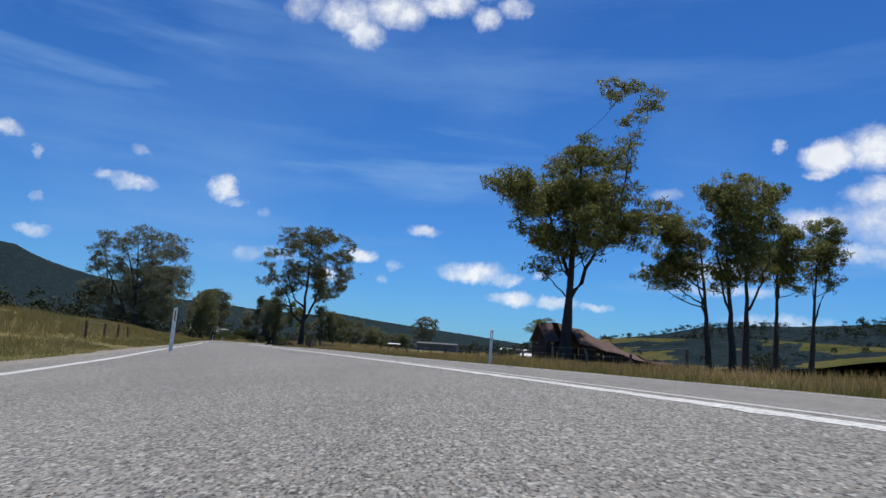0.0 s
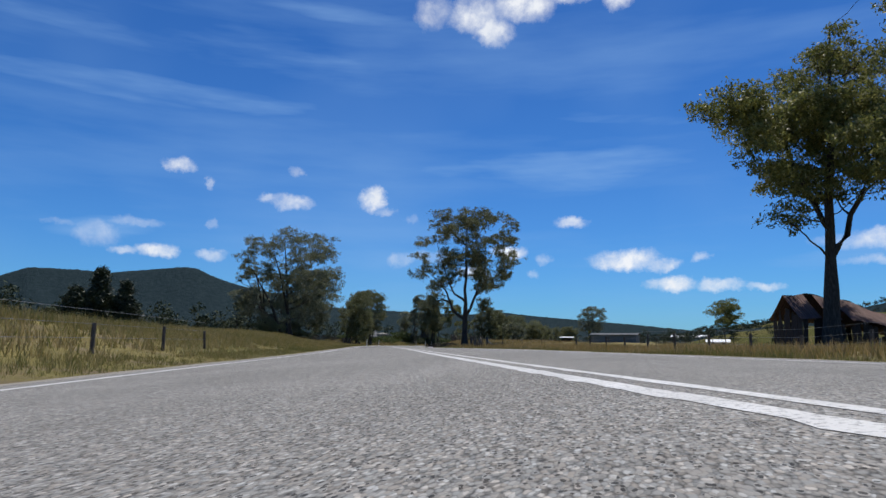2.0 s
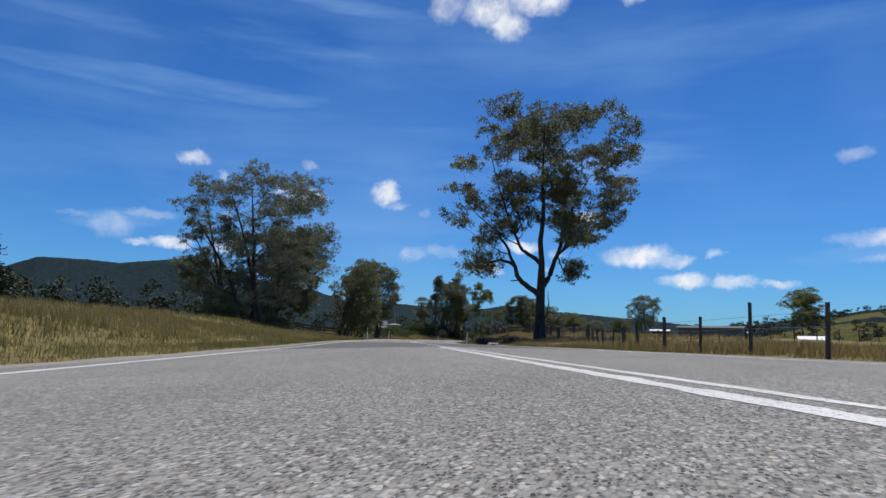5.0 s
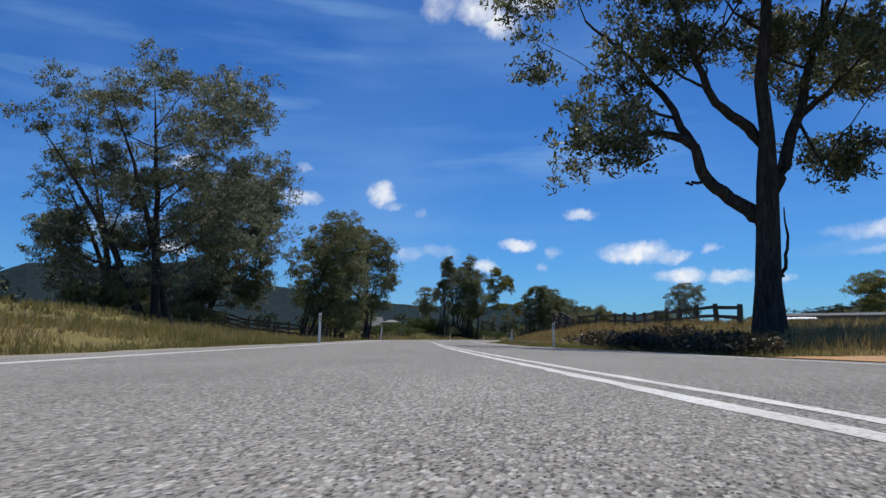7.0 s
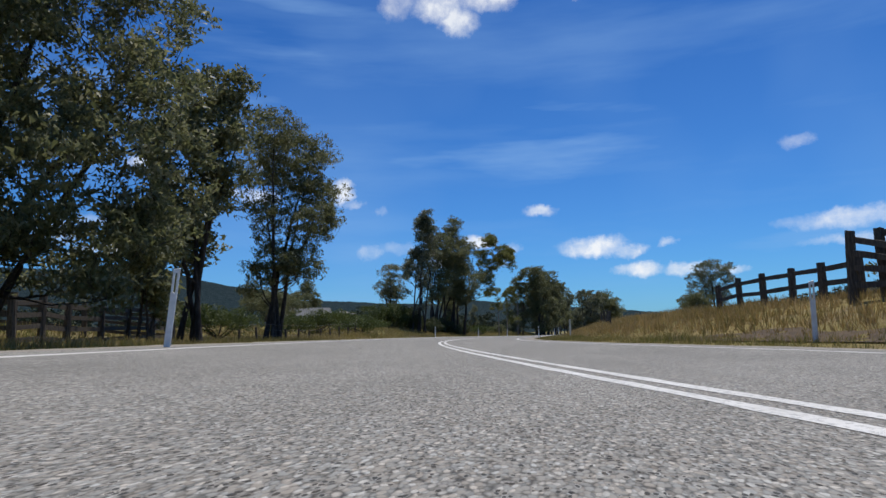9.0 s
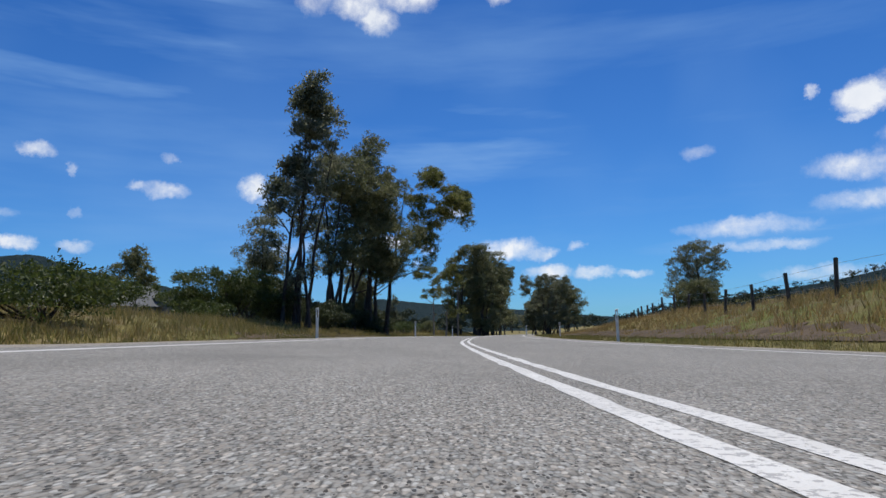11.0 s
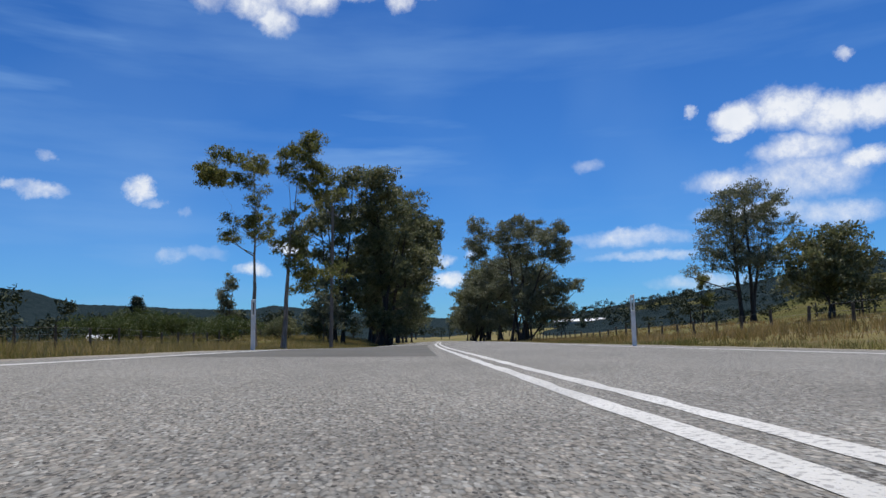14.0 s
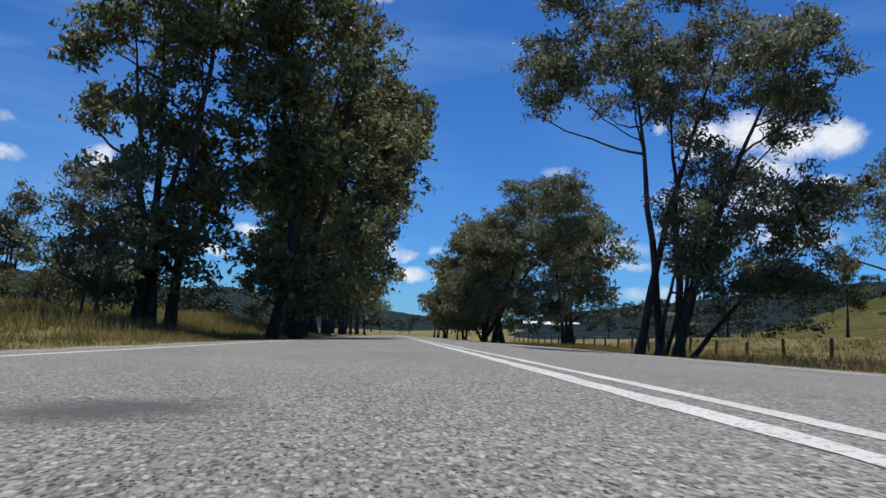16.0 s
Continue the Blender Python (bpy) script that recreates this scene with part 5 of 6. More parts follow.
def rail_fence(points, label, spacing, heights, tall=1.0, seed=0, post_kind=None, name="rail_fence", fall=0.0):
    """Stout posts and split rails; fall lowers them towards the far end."""
    rnd, rng = random.Random(seed), np.random.default_rng(seed)
    line = [Vector((px, py, 0)) for px, py in points]
    fence = thing(name, line[0].x, line[0].y, 0, label, "fence", "timber yards")
    base = line[0]
    spots = []
    for a, b in zip(line, line[1:]):
        m = max(1, round((b - a).length / spacing))
        spots += [a.lerp(b, i / m) for i in range(m)]
    spots.append(line[-1])
    feet = []
    lower = [1.0 - fall * i / max(1, len(spots) - 1) for i in range(len(spots))]
    for p, low in zip(spots, lower):
        g = float(ground_z(p.x, p.y))
        ob = part_mesh("post", rnd.choice(post_kind or TALL), fence)
        ob.matrix_local = pose(p.x - base.x, p.y - base.y, g, rnd.uniform(-2, 2), rnd.uniform(-2, 2), rnd.uniform(0, 360)) @ Matrix.Diagonal((1, 1, tall * low * rnd.uniform(0.93, 1.05), 1))
        feet.append(Vector((p.x - base.x, p.y - base.y, g)))
    for a, b, la, lb in zip(feet, feet[1:], lower, lower[1:]):
        for h in heights:
            v, f = rail_mesh((a.x, a.y, a.z + h * la + rnd.uniform(-0.03, 0.03)), (b.x, b.y, b.z + h * lb + rnd.uniform(-0.03, 0.03)), 0.15, 0.06, rng)
            part_mesh("rail", mesh_of("rail", v, f, M_TIMBER), fence)
    return fence


wire_fence([(-37.4, 190), (-37.0, 212), (-36.0, 228), (-33.8, 246), (-30.6, 262), (-29.2, 280), (-27.5, 300), (-24.5, 330), (-21.5, 365)], "line of dark timber posts with strained wire along the paddock", 3.0, POSTS, seed=1, scale=0.88)
wire_fence([(-63.0, 252), (-62.0, 264), (-61.0, 280), (-59.3, 300), (-57.0, 322)], "short dark timber posts with wire along the verge", 3.0, POSTS, seed=2, scale=0.85)
wire_fence([(-52.0, 132), (-54.5, 145), (-55.8, 156)], "short dark timber posts with wire along the verge", 2.2, POSTS, seed=3, scale=0.75)
wire_fence([(-56.0, 172), (-57.0, 184), (-57.6, 196)], "short dark timber posts with wire along the verge", 2.4, POSTS, seed=4, scale=0.7)
wire_fence([(-14.0, 78), (-17.0, 92), (-18.4, 103), (-19.4, 112)], "leaning old paddock posts with wire", 3.4, POSTS + THIN, seed=5, scale=1.0)
wire_fence([(-19.4, 112), (-12.0, 119), (0.0, 131), (18.0, 150)], "leaning old paddock posts with wire", 3.6, POSTS + THIN, seed=6, scale=0.95)


def farm_gate(x, y, x2, y2):
    """A tubular steel gate hung between two timber posts, with a brace leaning on the far one."""
    g = float(ground_z(x, y))
    wide, turn = math.hypot(x2 - x, y2 - y), math.degrees(math.atan2(y2 - y, x2 - x))
    gate = thing("farm_gate", x, y, g - 0.05, "closed grey tubular steel farm gate between dark timber posts", "gate", "", turn)
    for k, u in enumerate((0.0, wide)):
        post = part_mesh("post", TALL[k % len(TALL)], gate)
        post.matrix_local = pose(u, 0, 0, 1.5, -2.0 + 3.5 * k, 70 * k) @ Matrix.Diagonal((1.15, 1.15, 0.60 + 0.10 * k, 1))
    near, far, low, top, mid = 0.2, wide - 0.18, 0.2, 1.02, wide / 2
    loop = [(near, 0, low), (near, 0, top), (far, 0, top + 0.14), (far, 0, low + 0.1), (near, 0, low)]
    v, f = tubes([[(*a, 0.024), (*b, 0.024)] for a, b in zip(loop, loop[1:])], 8)
    part_mesh("gate_frame", mesh_of("gate_frame", v, f, M_WIRE, True), gate)
    for k in range(1, 4):
        h = low + (top - low) * k / 4
        v, f = tubes([[(near, 0, h, 0.014), (far, 0, h + 0.12, 0.014)]], 6)
        part_mesh("rail", mesh_of("rail", v, f, M_WIRE, True), gate)
    v, f = tubes([[(mid, 0, low + 0.05, 0.016), (mid, 0, top + 0.07, 0.016)]], 6)
    part_mesh("stay", mesh_of("stay", v, f, M_WIRE, True), gate)
    v, f = rail_mesh((wide + 0.1, -0.05, 0.68), (wide + 1.05, -0.15, 0.06), 0.11, 0.07, np.random.default_rng(4))
    part_mesh("brace", mesh_of("brace", v, f, M_PALEWOOD), gate, "pale weathered brace log")


farm_gate(-21.85, 117.6, -19.64, 118.1)
wire_fence([(9.0, 25), (1.8, 50), (-6.0, 76)], "low half-hidden fence posts in the long grass", 4.0, POSTS, seed=7, scale=0.7)
wire_fence([(-13.5, 27), (-18.5, 42)], "low half-hidden fence posts in the long grass", 5.0, THIN, seed=8, scale=0.6)
rail_fence([(-33.9, 172), (-32.9, 165.5), (-32.3, 161.6)], "dark split-rail stockyard fence on the grassy bank", 2.6, (0.52, 0.98), 0.62, 11)
rail_fence([(-31.0, 156.0), (-28.2, 152.5), (-26.4, 146), (-25.0, 138), (-23.4, 130)], "dark split-rail stockyard fence on the grassy bank", 2.4, (0.42, 0.84), 0.54, 12)
for seed, run in ((13, [(-33.3, 159.5), (-32.2, 156.9)]), (14, [(-32.7, 159.1), (-31.5, 156.4)])):
    rail_fence(run, "tall timber cattle loading race with sloping rails", 1.4, (0.45, 0.85, 1.25, 1.6), 0.92, seed, None, "loading_race", 0.55)
rail_fence([(-56.4, 158.4), (-57.2, 161.7), (-58.5, 167), (-59.5, 172)], "old grey timber cattle yard rails behind the trees", 2.2, (0.35, 0.75, 1.15, 1.5), 0.9, 15)
rail_fence([(-56.4, 158.4), (-61.0, 156.5), (-66.0, 157.5), (-72.0, 160.0)], "old grey timber cattle yard rails behind the trees", 2.4, (0.35, 0.75, 1.15, 1.5), 0.9, 16)
rail_fence([(-59.5, 172), (-66.0, 171), (-73.0, 169)], "old grey timber cattle yard rails behind the trees", 2.6, (0.4, 0.85, 1.3), 0.85, 17)


# ---------------------------------------------------------------- buildings and yard things
M_GREYWALL = plain("grey_shed_wall", (0.11, 0.13, 0.14), 0.85, 0.0, 0.4, 1.5)


def gable_house(name, x, y, turn, long, deep, wall, rise, wall_mat, roof_mat, label, windows=0, eave=0.4):
    g = float(ground_z(x, y))
    house = thing(name, x, y, g - 0.1, label, "building", "farm buildings", turn)
    bm = bmesh.new()
    pts = [(-deep / 2, 0), (deep / 2, 0), (deep / 2, wall), (0, wall + rise), (-deep / 2, wall)]
    a = [bm.verts.new((-long / 2, p, q)) for p, q in pts]
    b = [bm.verts.new((long / 2, p, q)) for p, q in pts]
    bm.faces.new(a[::-1])
    bm.faces.new(b)
    for i in range(5):
        bm.faces.new((a[i], a[(i + 1) % 5], b[(i + 1) % 5], b[i]))
    part("wall", bm, wall_mat, house)
    tilt = rise / (deep / 2)
    for side in (-1, 1):
        m = max(24, int(long * 6))
        v = []
        for k in range(m + 1):
            u = -long / 2 - eave + (long + 2 * eave) * k / m
            wave = 0.03 * (k % 2)
            for s in (0.0, deep / 2 + eave):
                v += [(u, side * s, wall + rise - tilt * s + 0.03 + wave), (u, side * s, wall + rise - tilt * s - 0.02 + wave)]
        f = []
        for k in range(m):
            q = k * 4
            f += [(q, q + 2, q + 6, q + 4), (q + 1, q + 5, q + 7, q + 3), (q + 2, q + 3, q + 7, q + 6), (q, q + 4, q + 5, q + 1)]
        part_mesh("roof", mesh_of("roof", v, f, roof_mat), house, "ribbed iron roof sheets")
    for k in range(windows):
        bm = bmesh.new()
        box(bm, 1.2, 0.08, 1.0, pose(-long / 2 + (k + 0.5) * long / windows, -deep / 2 - 0.02, wall * 0.55), 0.01)
        pane = part("window", bm, M_GLASS, house, "dark window")
        bm = bmesh.new()
        for dx, dz, sx, sz in ((0, 0.54, 1.36, 0.08), (0, -0.54, 1.36, 0.08), (0.64, 0, 0.08, 1.0), (-0.64, 0, 0.08, 1.0)):
            box(bm, sx, 0.10, sz, pose(-long / 2 + (k + 0.5) * long / windows + dx, -deep / 2 - 0.03, wall * 0.55 + dz), 0.008)
        part("frame", bm, M_WHITE, pane, "white window frame")
    return house


def ruined_shed(x, y, turn, long, deep, tall):
    """A collapsing timber shed: leaning board walls under a sagging, rusted roof."""
    g = float(ground_z(x, y))
    rng = np.random.default_rng(5)
    shed = thing("ruined_shed", x, y, g - 0.05, "collapsing timber shed with a sagging rusted iron roof", "shed", "", turn)

    def crest(u):
        return tall * (1 - 0.80 * smooth01((u / long + 0.42) / 0.95)) + 0.12 * np.sin(u * 1.7)

    boards = int(long / 0.45)
    for side in (-1, 1):
        for k in range(boards):
            if rng.random() < 0.12:
                continue
            u = -long / 2 + (k + 0.5) * long / boards
            h = max(0.5, float(crest(u)) * 0.62 * rng.uniform(0.75, 1.0))
            bm = bmesh.new()
            box(bm, 0.40, 0.04, h, pose(u, side * deep / 2, h / 2, rng.normal(0, 3), rng.normal(0, 4)), 0.006)
            part("board", bm, M_OLDWALL, shed)
    for k in range(int(deep / 0.5)):
        h = float(crest(-long / 2)) * 0.8 * rng.uniform(0.7, 1.0)
        bm = bmesh.new()
        box(bm, 0.04, 0.44, h, pose(-long / 2, -deep / 2 + 0.25 + k * 0.5, h / 2, rng.normal(0, 3), rng.normal(0, 3)), 0.006)
        part("board", bm, M_OLDWALL, shed)
    sheets = int(long / 0.85)
    for side in (-1, 1):
        for k in range(sheets):
            u0 = -long / 2 - 0.3 + k * (long + 0.6) / sheets
            u1 = u0 + (long + 0.6) / sheets + 0.06
            lift = rng.uniform(0.0, 0.10)
            if rng.random() < 0.07:
                continue
            v, m = [], 6
            for u in np.linspace(u0, u1, 9):
                for j in range(m):
                    s = j / (m - 1)
                    z = float(crest(u)) * (1 - 0.45 * s) - 0.35 * s * (1 - s) + lift + 0.03 * math.cos((u - u0) / (u1 - u0) * 6.283 * 4)
                    v.append((u, side * s * (deep / 2 + 0.4), z))
            f = [(i * m + j, i * m + j + 1, (i + 1) * m + j + 1, (i + 1) * m + j) for i in range(8) for j in range(m - 1)]
            part_mesh("roof_sheet", mesh_of("roof_sheet", v, f, M_RUST), shed)
    for k in range(5):
        bm = bmesh.new()
        box(bm, rng.uniform(2.0, 3.5), 0.14, 0.14, pose(rng.uniform(-0.1, 0.5) * long, -deep / 2 - rng.uniform(0.3, 1.2), rng.uniform(0.3, 0.8), 0, rng.uniform(-25, 25), rng.uniform(-30, 30)), 0.01)
        part("fallen_beam", bm, M_TIMBER, shed, "grey fallen beam")
    return shed


ruined_shed(21.5, 90.5, 8, 17.0, 6.5, 5.2)
gable_house("farm_shed", 75.7, 652, -17, 31, 12, 3.4, 1.6, M_BEIGE, M_IRON, "long low farm shed with a bright white iron roof")
gable_house("farm_shed", -81.2, 243, 30, 9, 7, 2.9, 1.8, M_GREYWALL, M_GREYROOF, "small house with a grey iron roof above the bank", 2)
gable_house("cottage", -103.0, 389.8, 20, 4.5, 3.5, 1.6, 0.9, M_BEIGE, M_IRON, "small cottage with a white iron roof beyond the fence", 2)
gable_house("farm_shed", 0.5, 199, -12, 11, 5, 2.3, 0.35, M_GREYWALL, M_GREYROOF, "low grey corrugated shed in the paddock")
gable_house("cottage", 36.3, 270.2, -10, 7, 5, 1.6, 0.8, M_BEIGE, M_IRON, "small cottage with a white iron roof beyond the fence", 2)
gable_house("farm_shed", -10.4, 173.0, -5, 2.2, 2, 1.3, 0.15, M_OLDWALL, M_IRON, "small dark shed with a pale roof in the paddock")


def water_tank(x, y, wide, tall):
    g = float(ground_z(x, y))
    tank = thing("water_tank", x, y, g - 0.1, "round stained concrete water tank above the bank", "water tank")
    bm = bmesh.new()
    bmesh.ops.create_cone(bm, cap_ends=True, segments=28, radius1=wide / 2, radius2=wide / 2, depth=tall, matrix=pose(0, 0, tall / 2))
    part("body", bm, M_CONCRETE, tank)
    bm = bmesh.new()
    bmesh.ops.create_cone(bm, cap_ends=True, segments=28, radius1=wide / 2 + 0.12, radius2=0.3, depth=0.5, matrix=pose(0, 0, tall + 0.25))
    part("lid", bm, M_CONCRETE, tank)


water_tank(-74.5, 244.4, 4.2, 3.6)


def power_pole(x, y, tall):
    g = float(ground_z(x, y))
    pole = thing("power_pole", x, y, g - 0.4, "weathered grey wooden power pole beside the road", "power pole")
    t = np.linspace(0, 1, 8)
    v, f = tubes([np.c_[0.015 * tall * t, 0.03 * np.sin(t * 5), t * (tall + 0.4), 0.125 - 0.04 * t]], 12)
    part_mesh("pole", mesh_of("pole", v, f, M_POLE, True), pole)
    bm = bmesh.new()
    box(bm, 0.9, 0.09, 0.11, pose(0.015 * tall, 0, tall - 0.1, 0, 24), 0.01)
    part("crossarm", bm, M_POLE, pole, "short tilted crossarm")
    for s in (-0.36, 0.36):
        bm = bmesh.new()
        bmesh.ops.create_cone(bm, cap_ends=True, segments=10, radius1=0.05, radius2=0.03, depth=0.16, matrix=pose(0.015 * tall + s * 0.91, 0, tall - 0.02 - s * 0.42))
        part("insulator", bm, M_WHITE, pole, "white insulator")


power_pole(-50.3, 286.6, 9.2)


def headwall(x, y, turn, size=1.0):
    g = float(ground_z(x, y))
    wall = thing("culvert_headwall", x, y, g - 0.09, "small white concrete culvert headwall at the road's edge", "culvert", "", turn)
    wall.matrix_world = wall.matrix_world @ Matrix.Scale(size, 4)
    bm = bmesh.new()
    box(bm, 0.66, 0.14, 0.10, pose(0, 0, 0.26), 0.012)
    for s in (-0.25, 0.25):
        box(bm, 0.16, 0.14, 0.28, pose(s, 0, 0.12), 0.012)
    part("wall", bm, M_WHITE, wall)
    # closed near-black plug, its colour standing for the shade inside the pipe
    bm = bmesh.new()
    bmesh.ops.create_cone(bm, cap_ends=True, segments=20, radius1=0.17, radius2=0.17, depth=0.10, matrix=pose(0, 0.01, 0.08, 90))
    part("pipe", bm, M_SLOT, wall, "solid dark plug for the shaded pipe mouth")


headwall(-25.1, 105.9, 16, 0.95)
headwall(-16.6, 49.3, 16, 0.45)


def driveway():
    us, vs = np.linspace(-4.0, -10.5, 36), np.linspace(-1, 1, 12)
    rng = np.random.default_rng(3)
    v = []
    for u in us:
        spread = 2.2 + 2.4 * math.exp(-(abs(u) - 4.0) / 1.6) + rng.normal(0, 0.12)
        for s in vs:
            x, y, _ = road_point(np.array(106.2 + s * spread), u)
            v.append((float(x), float(y), float(ground_z(x, y)) + 0.05))
    f = [(i * 12 + j, i * 12 + j + 1, (i + 1) * 12 + j + 1, (i + 1) * 12 + j) for i in range(35) for j in range(11)]
    tagged(part_mesh("dirt_track", mesh_of("dirt_track", v, f, M_DIRT, True)), "orange dirt farm track joining the road", "dirt track", kind="structure")


driveway()


# ---------------------------------------------------------------- hills and far woods


def ridge(name, centre, dist, profile, thick, mat, label, cat, rough=0.06, floor=-8.0, seed=0, steps=220):
    """A range of hills round part of the horizon: crest by azimuth and elevation, with spurs in front."""
    azs = np.linspace(profile[0][0], profile[-1][0], steps)
    els = np.interp(-azs, [-p[0] for p in profile], [p[1] for p in profile])
    rows = 26
    v = np.zeros((steps, rows, 3))
    for i, (a, e) in enumerate(zip(azs, els)):
        crest = dist * math.tan(radians(e)) + dist * 0.0012 * noise.noise(Vector((a * 9.0, seed, 0.0)))
        for j in range(rows):
            s = j / (rows - 1)
            d = dist - thick * (1 - s) if j < rows - 4 else dist + thick * 0.5 * (j - rows + 5) / 4.0
            x, y = centre[0] - math.sin(radians(a)) * d, centre[1] + math.cos(radians(a)) * d
            up = (s / ((rows - 5) / (rows - 1))) if j < rows - 4 else 1.0 - 0.25 * (j - rows + 5)
            up = min(1.0, up) ** 1.25
            q = noise.fractal(Vector((x * 4.0 / dist + seed, y * 4.0 / dist, 0.3)), 0.9, 2.1, 5)
            q2 = noise.noise(Vector((a * 0.9, s * 2.0, seed)))
            z = floor + (crest - floor) * up * (1 + rough * q2 * (1 - up)) + crest * rough * q * (1.0 if j < rows - 5 else 0.35)
            v[i, j] = (x, y, z)
    i, j = np.meshgrid(np.arange(steps - 1), np.arange(rows - 1), indexing="ij")
    f = np.stack([i * rows + j, i * rows + j + 1, (i + 1) * rows + j + 1, (i + 1) * rows + j], -1).reshape(-1, 4)
    tagged(part_mesh(name, mesh_of(name, v.reshape(-1, 3), f, mat, True)), label, cat, kind="structure")
    return v


def hill_woods(name, grid, count, tall, low, seed, label):
    """Trees over a hillside, too many to count: tufts of leaf in drifts, thicker towards the crest."""
    rng = np.random.default_rng(seed)
    spots = []
    while len(spots) < count:
        i, j = rng.integers(0, grid.shape[0] - 1), int(low + (grid.shape[1] - 5 - low) * rng.random() ** 0.6)
        p = grid[i, j] + (grid[i + 1, j] - grid[i, j]) * rng.random() + (grid[i, j + 1] - grid[i, j]) * rng.random()
        if noise.noise(Vector((p[0] * 0.012, p[1] * 0.012, seed))) > rng.uniform(-0.35, 0.15):
            spots.append(p)
    spots = np.array(spots)
    h = tall * rng.uniform(0.6, 1.2, count)
    cs = np.repeat(spots, 4, 0) + rng.normal(0, 1, (count * 4, 3)) * np.repeat(h, 4)[:, None] * np.array([0.2, 0.2, 0.14])
    cs[:, 2] += np.repeat(h, 4) * 0.45
    r = np.repeat(h, 4) * rng.uniform(0.2, 0.34, count * 4)
    me = leaf_mesh(name, cs, np.c_[r, r, r], count * 40, tall * 0.17, tall * 0.11, M_FAR, rng, 0.2)
    return tagged(part_mesh(name, me), label, "woods", kind="stuff")


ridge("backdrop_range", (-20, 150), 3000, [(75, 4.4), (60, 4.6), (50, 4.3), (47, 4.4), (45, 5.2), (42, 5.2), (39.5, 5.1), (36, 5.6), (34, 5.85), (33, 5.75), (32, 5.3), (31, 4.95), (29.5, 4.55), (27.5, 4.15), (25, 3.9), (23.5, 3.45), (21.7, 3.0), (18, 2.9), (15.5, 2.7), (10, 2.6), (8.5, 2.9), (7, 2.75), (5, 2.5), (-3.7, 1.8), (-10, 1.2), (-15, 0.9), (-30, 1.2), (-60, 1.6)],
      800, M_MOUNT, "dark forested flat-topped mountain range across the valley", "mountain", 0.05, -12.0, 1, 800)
hill = ridge("backdrop_hill_right", (-45, 250), 620, [(-12, 0.6), (-15.4, 1.6), (-19, 2.2), (-25, 2.9), (-30, 3.5), (-34, 4.3), (-42, 4.6), (-50, 4.8), (-70, 4.8), (-95, 4.0)],
      380, M_HILL, "half-wooded grassy hill beyond the paddock", "hill", 0.12, -1.0, 5)


slope = ridge("backdrop_rise_right", (-45, 250), 260, [(-20, 0.1), (-26, 0.7), (-30, 1.3), (-34, 2.6), (-37, 3.5), (-42, 4.0), (-60, 4.3), (-95, 3.0)],
      150, M_RISE, "dry grassy rise at the foot of the wooded hill", "hill", 0.10, -0.5, 9)


def far_woods(name, rows, tall, mat, seed, label, leaf=0.9, per=240):
    """A belt of distant trees, too many to count: clumps of leaf on thin trunks, from (x, y, half length, azimuth of the belt) rows."""
    rng = np.random.default_rng(seed)
    cs, rs, lines = [], [], []
    for x, y, half, turn, count in rows:
        for _ in range(count):
            t = rng.uniform(-half, half)
            px = x + math.cos(radians(turn)) * t + rng.normal(0, 3)
            py = y + math.sin(radians(turn)) * t + rng.normal(0, 3)
            g = float(ground_z(px, py))
            h = tall * rng.uniform(0.55, 1.15)
            for _ in range(6):
                cs.append((px + rng.normal(0, 0.16 * h), py + rng.normal(0, 0.16 * h), g + h * rng.uniform(0.25, 0.92)))
                r = h * rng.uniform(0.14, 0.24)
                rs.append((r, r, r * 0.8))
            lines.append(np.array([(px, py, g - 0.2, 0.03 * h), (px, py, g + h * 0.6, 0.012 * h)]))
    cs, rs = np.array(cs), np.array(rs)
    woods = leaf_mesh(name, cs, rs, len(cs) * per // 6, leaf, leaf * 0.5, mat, rng, 0.2)
    ob = tagged(part_mesh(name, woods), label, "woods", kind="stuff")
    v, f = tubes(lines, 5)
    part_mesh("trunk", mesh_of("trunk", v, f, M_BARK, True), ob)
    return ob


hill_woods("woods_hill", hill, 1500, 6.0, 7, 31, "dark woods over the slope and crest of the hill")
hill_woods("woods_slope", slope, 60, 4.0, 4, 32, "scattered small trees on the grassy rise")
far_woods("woods_left", [(-190, 190, 120, 70, 90), (-125, 150, 60, 65, 45), (-150, 300, 90, 60, 50), (-130, 420, 90, 30, 36), (-210, 60, 90, 90, 36)], 9.0, M_FAR, 21, "belt of distant dark trees below the range", 0.9, 180)
far_woods("woods_ahead", [(-60, 560, 160, 5, 60), (90, 520, 150, -10, 18), (60, 700, 260, 0, 80)], 9.0, M_FAR, 22, "distant tree line across the valley floor")
far_woods("woods_right", [(170, 420, 120, 70, 40), (120, 250, 60, 60, 16), (60, 330, 30, 20, 6), (60, 420, 60, 40, 18), (75, 380, 60, 35, 16)], 8.0, M_FAR, 23, "scattered distant trees on the paddocks", 0.5, 420)


# ---------------------------------------------------------------- grass


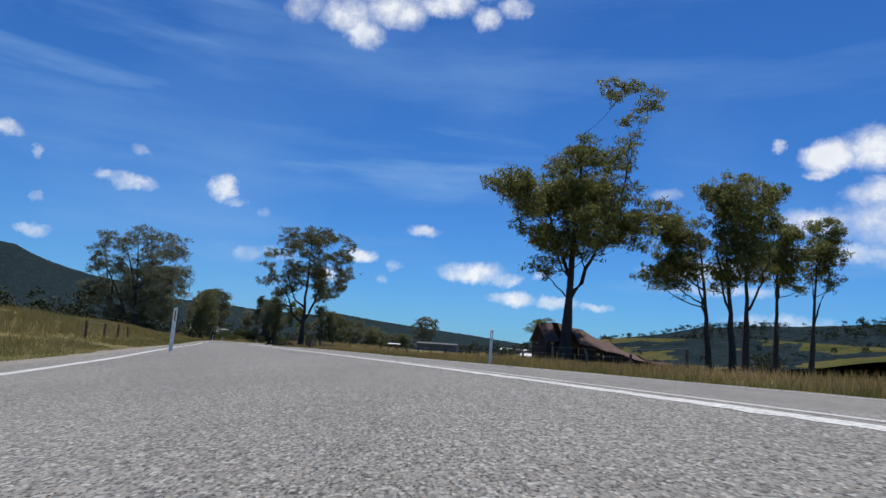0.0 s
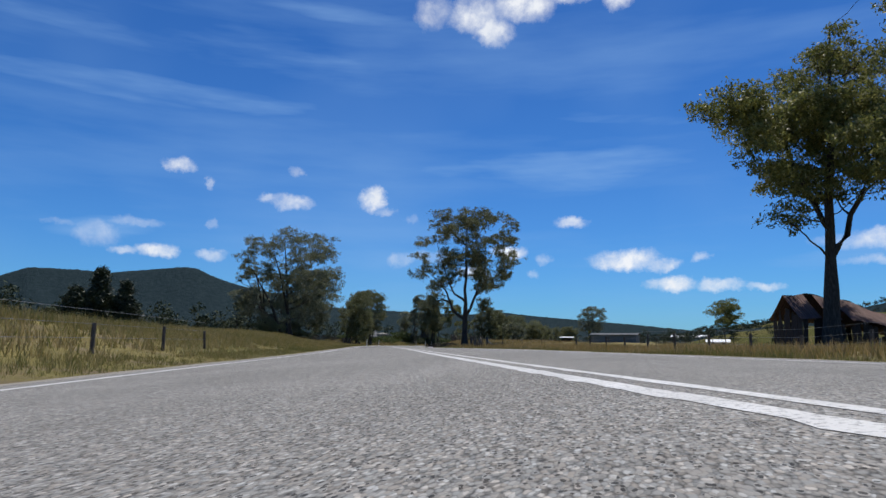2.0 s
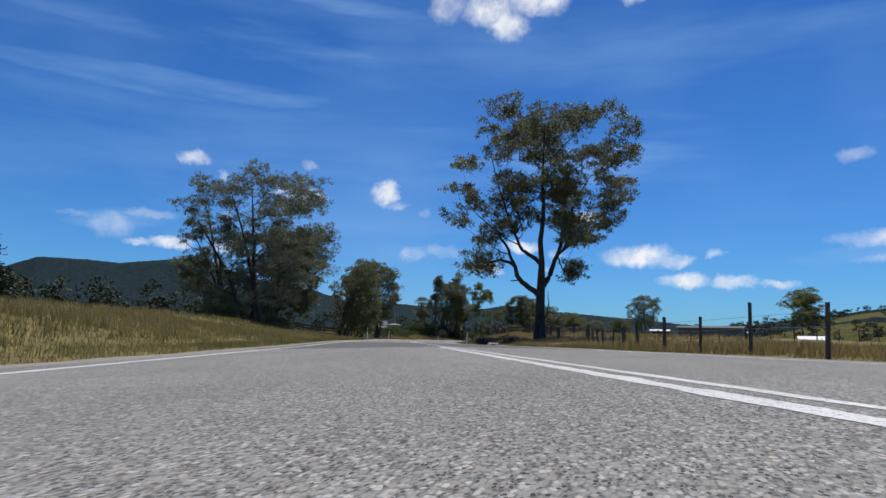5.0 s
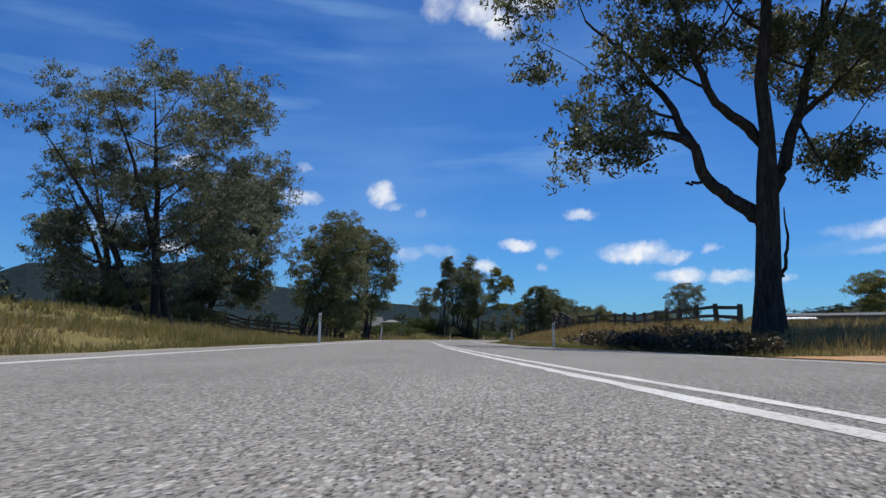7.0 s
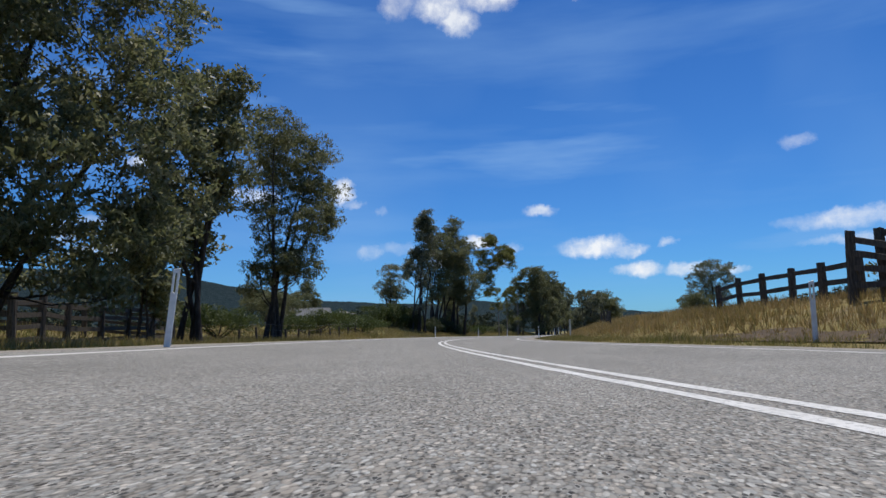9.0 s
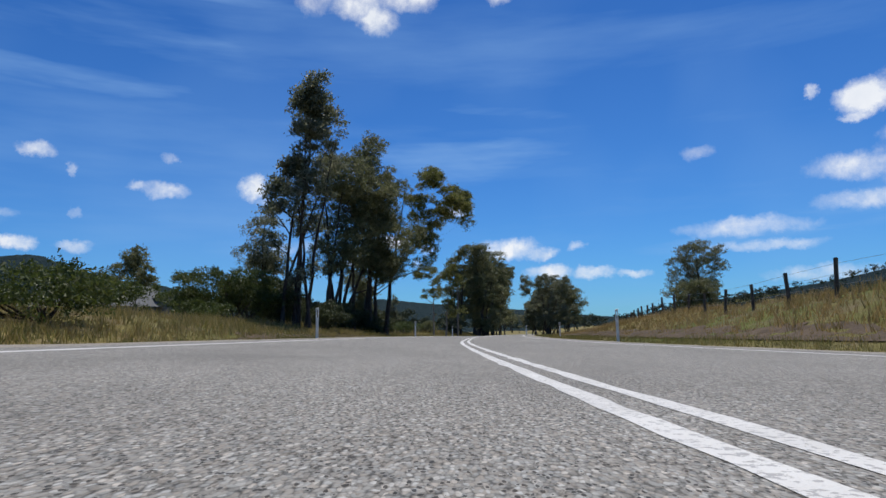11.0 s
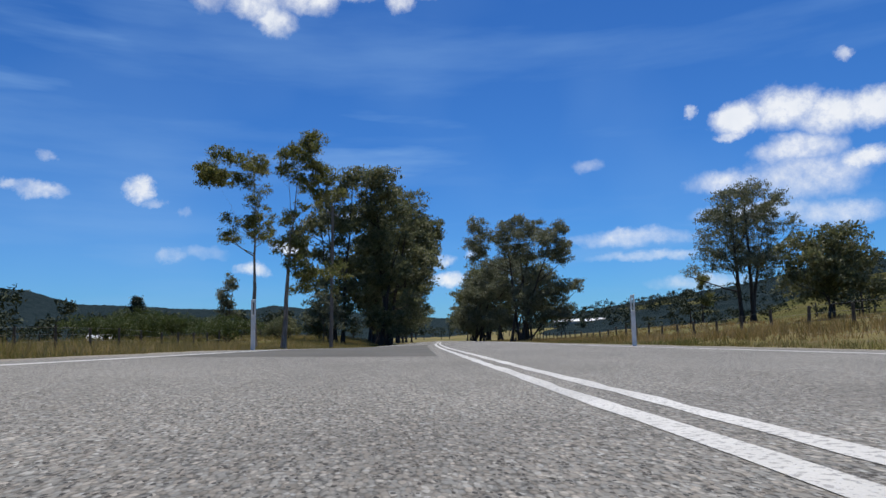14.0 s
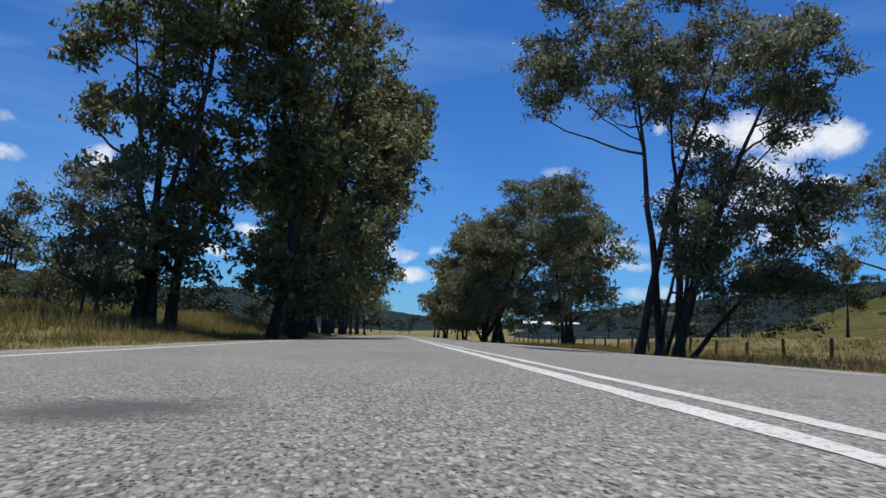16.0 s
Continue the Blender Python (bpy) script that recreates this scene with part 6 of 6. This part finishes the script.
def grass(name, y0, y1, n0, n1, tufts, blades, tall, width, seed, label, mat=M_GRASS, edge=0.0):
    """Tufts of long grass between two distances from the centre line."""
    rng = np.random.default_rng(seed)
    side = 1 if n1 > 0 else -1
    area = abs(n1 - n0) * (y1 - y0)
    m = int(area * tufts)
    y = rng.uniform(y0, y1, m)
    n = n0 + (n1 - n0) * rng.random(m)
    lx, ly = across(y)
    x, yy = centre_x(y) + n * lx, y + n * ly
    z = ground_z(x, yy)
    patch = np.array([noise.noise(Vector((a * 0.23, b * 0.23, 0.0))) for a, b in zip(x, yy)])
    keep = (patch > -0.45) & ~((n < 0) & (np.abs(y - 106.2) < 2.1 + 2.4 * np.exp(-(np.abs(n) - 4.0) / 1.6)))
    x, yy, z, n, patch = x[keep], yy[keep], z[keep], n[keep], patch[keep]
    bare = np.where((n < 0) & (yy > 192) & (yy < 243), 0.8, np.where((n < 0) & (yy > 243), 0.7, 1.0))
    some = rng.random(len(x)) < bare
    x, yy, z, n, patch, bare = x[some], yy[some], z[some], n[some], patch[some], bare[some]
    m = len(x)
    grow = np.clip((np.abs(n) - abs(n0)) / 1.6, 0.3, 1.0) * (0.75 + 0.5 * patch) * (0.3 + 0.7 * bare)
    base = np.repeat(np.stack([x, yy, z - 0.02], -1), blades, 0)
    g = np.repeat(grow, blades)
    k = m * blades
    base[:, :2] += rng.normal(0, 0.06 + width, (k, 2))
    ang = rng.uniform(0, 6.28, k)
    lean = rng.normal(0, 0.32, (k, 2))
    h = tall * g * rng.uniform(0.45, 1.15, k)
    wv = np.stack([np.cos(ang), np.sin(ang), np.zeros(k)], -1) * (width * rng.uniform(0.6, 1.2, k))[:, None]
    tip = base + np.c_[lean * h[:, None], h]
    v = np.stack([base - wv, base + wv, tip], 1).reshape(-1, 3)
    f = np.arange(k * 3).reshape(-1, 3)
    return tagged(part_mesh(name, mesh_of(name, v, f, mat)), label, "grass", kind="stuff")


LONG = "long dry grass with green tufts along the road's verge"
grass("grass_left_edge", -10, 330, 4.45, 6.5, 30, 7, 0.30, 0.007, 31, LONG, M_GREENGRASS)
grass("grass_right_edge", -5, 330, -4.4, -6.5, 30, 7, 0.30, 0.007, 32, LONG, M_GREENGRASS)
grass("grass_left_bank", -15, 330, 6.3, 13, 11, 6, 0.52, 0.014, 33, LONG, M_BANKGRASS)
grass("grass_right_bank", -5, 330, -6.3, -13, 11, 6, 0.50, 0.014, 34, LONG)
grass("grass_left_field", -10, 340, 13, 30, 2.5, 6, 0.6, 0.03, 35, LONG, M_BANKGRASS)
grass("grass_right_field", 0, 340, -13, -30, 2.5, 6, 0.55, 0.03, 36, LONG)
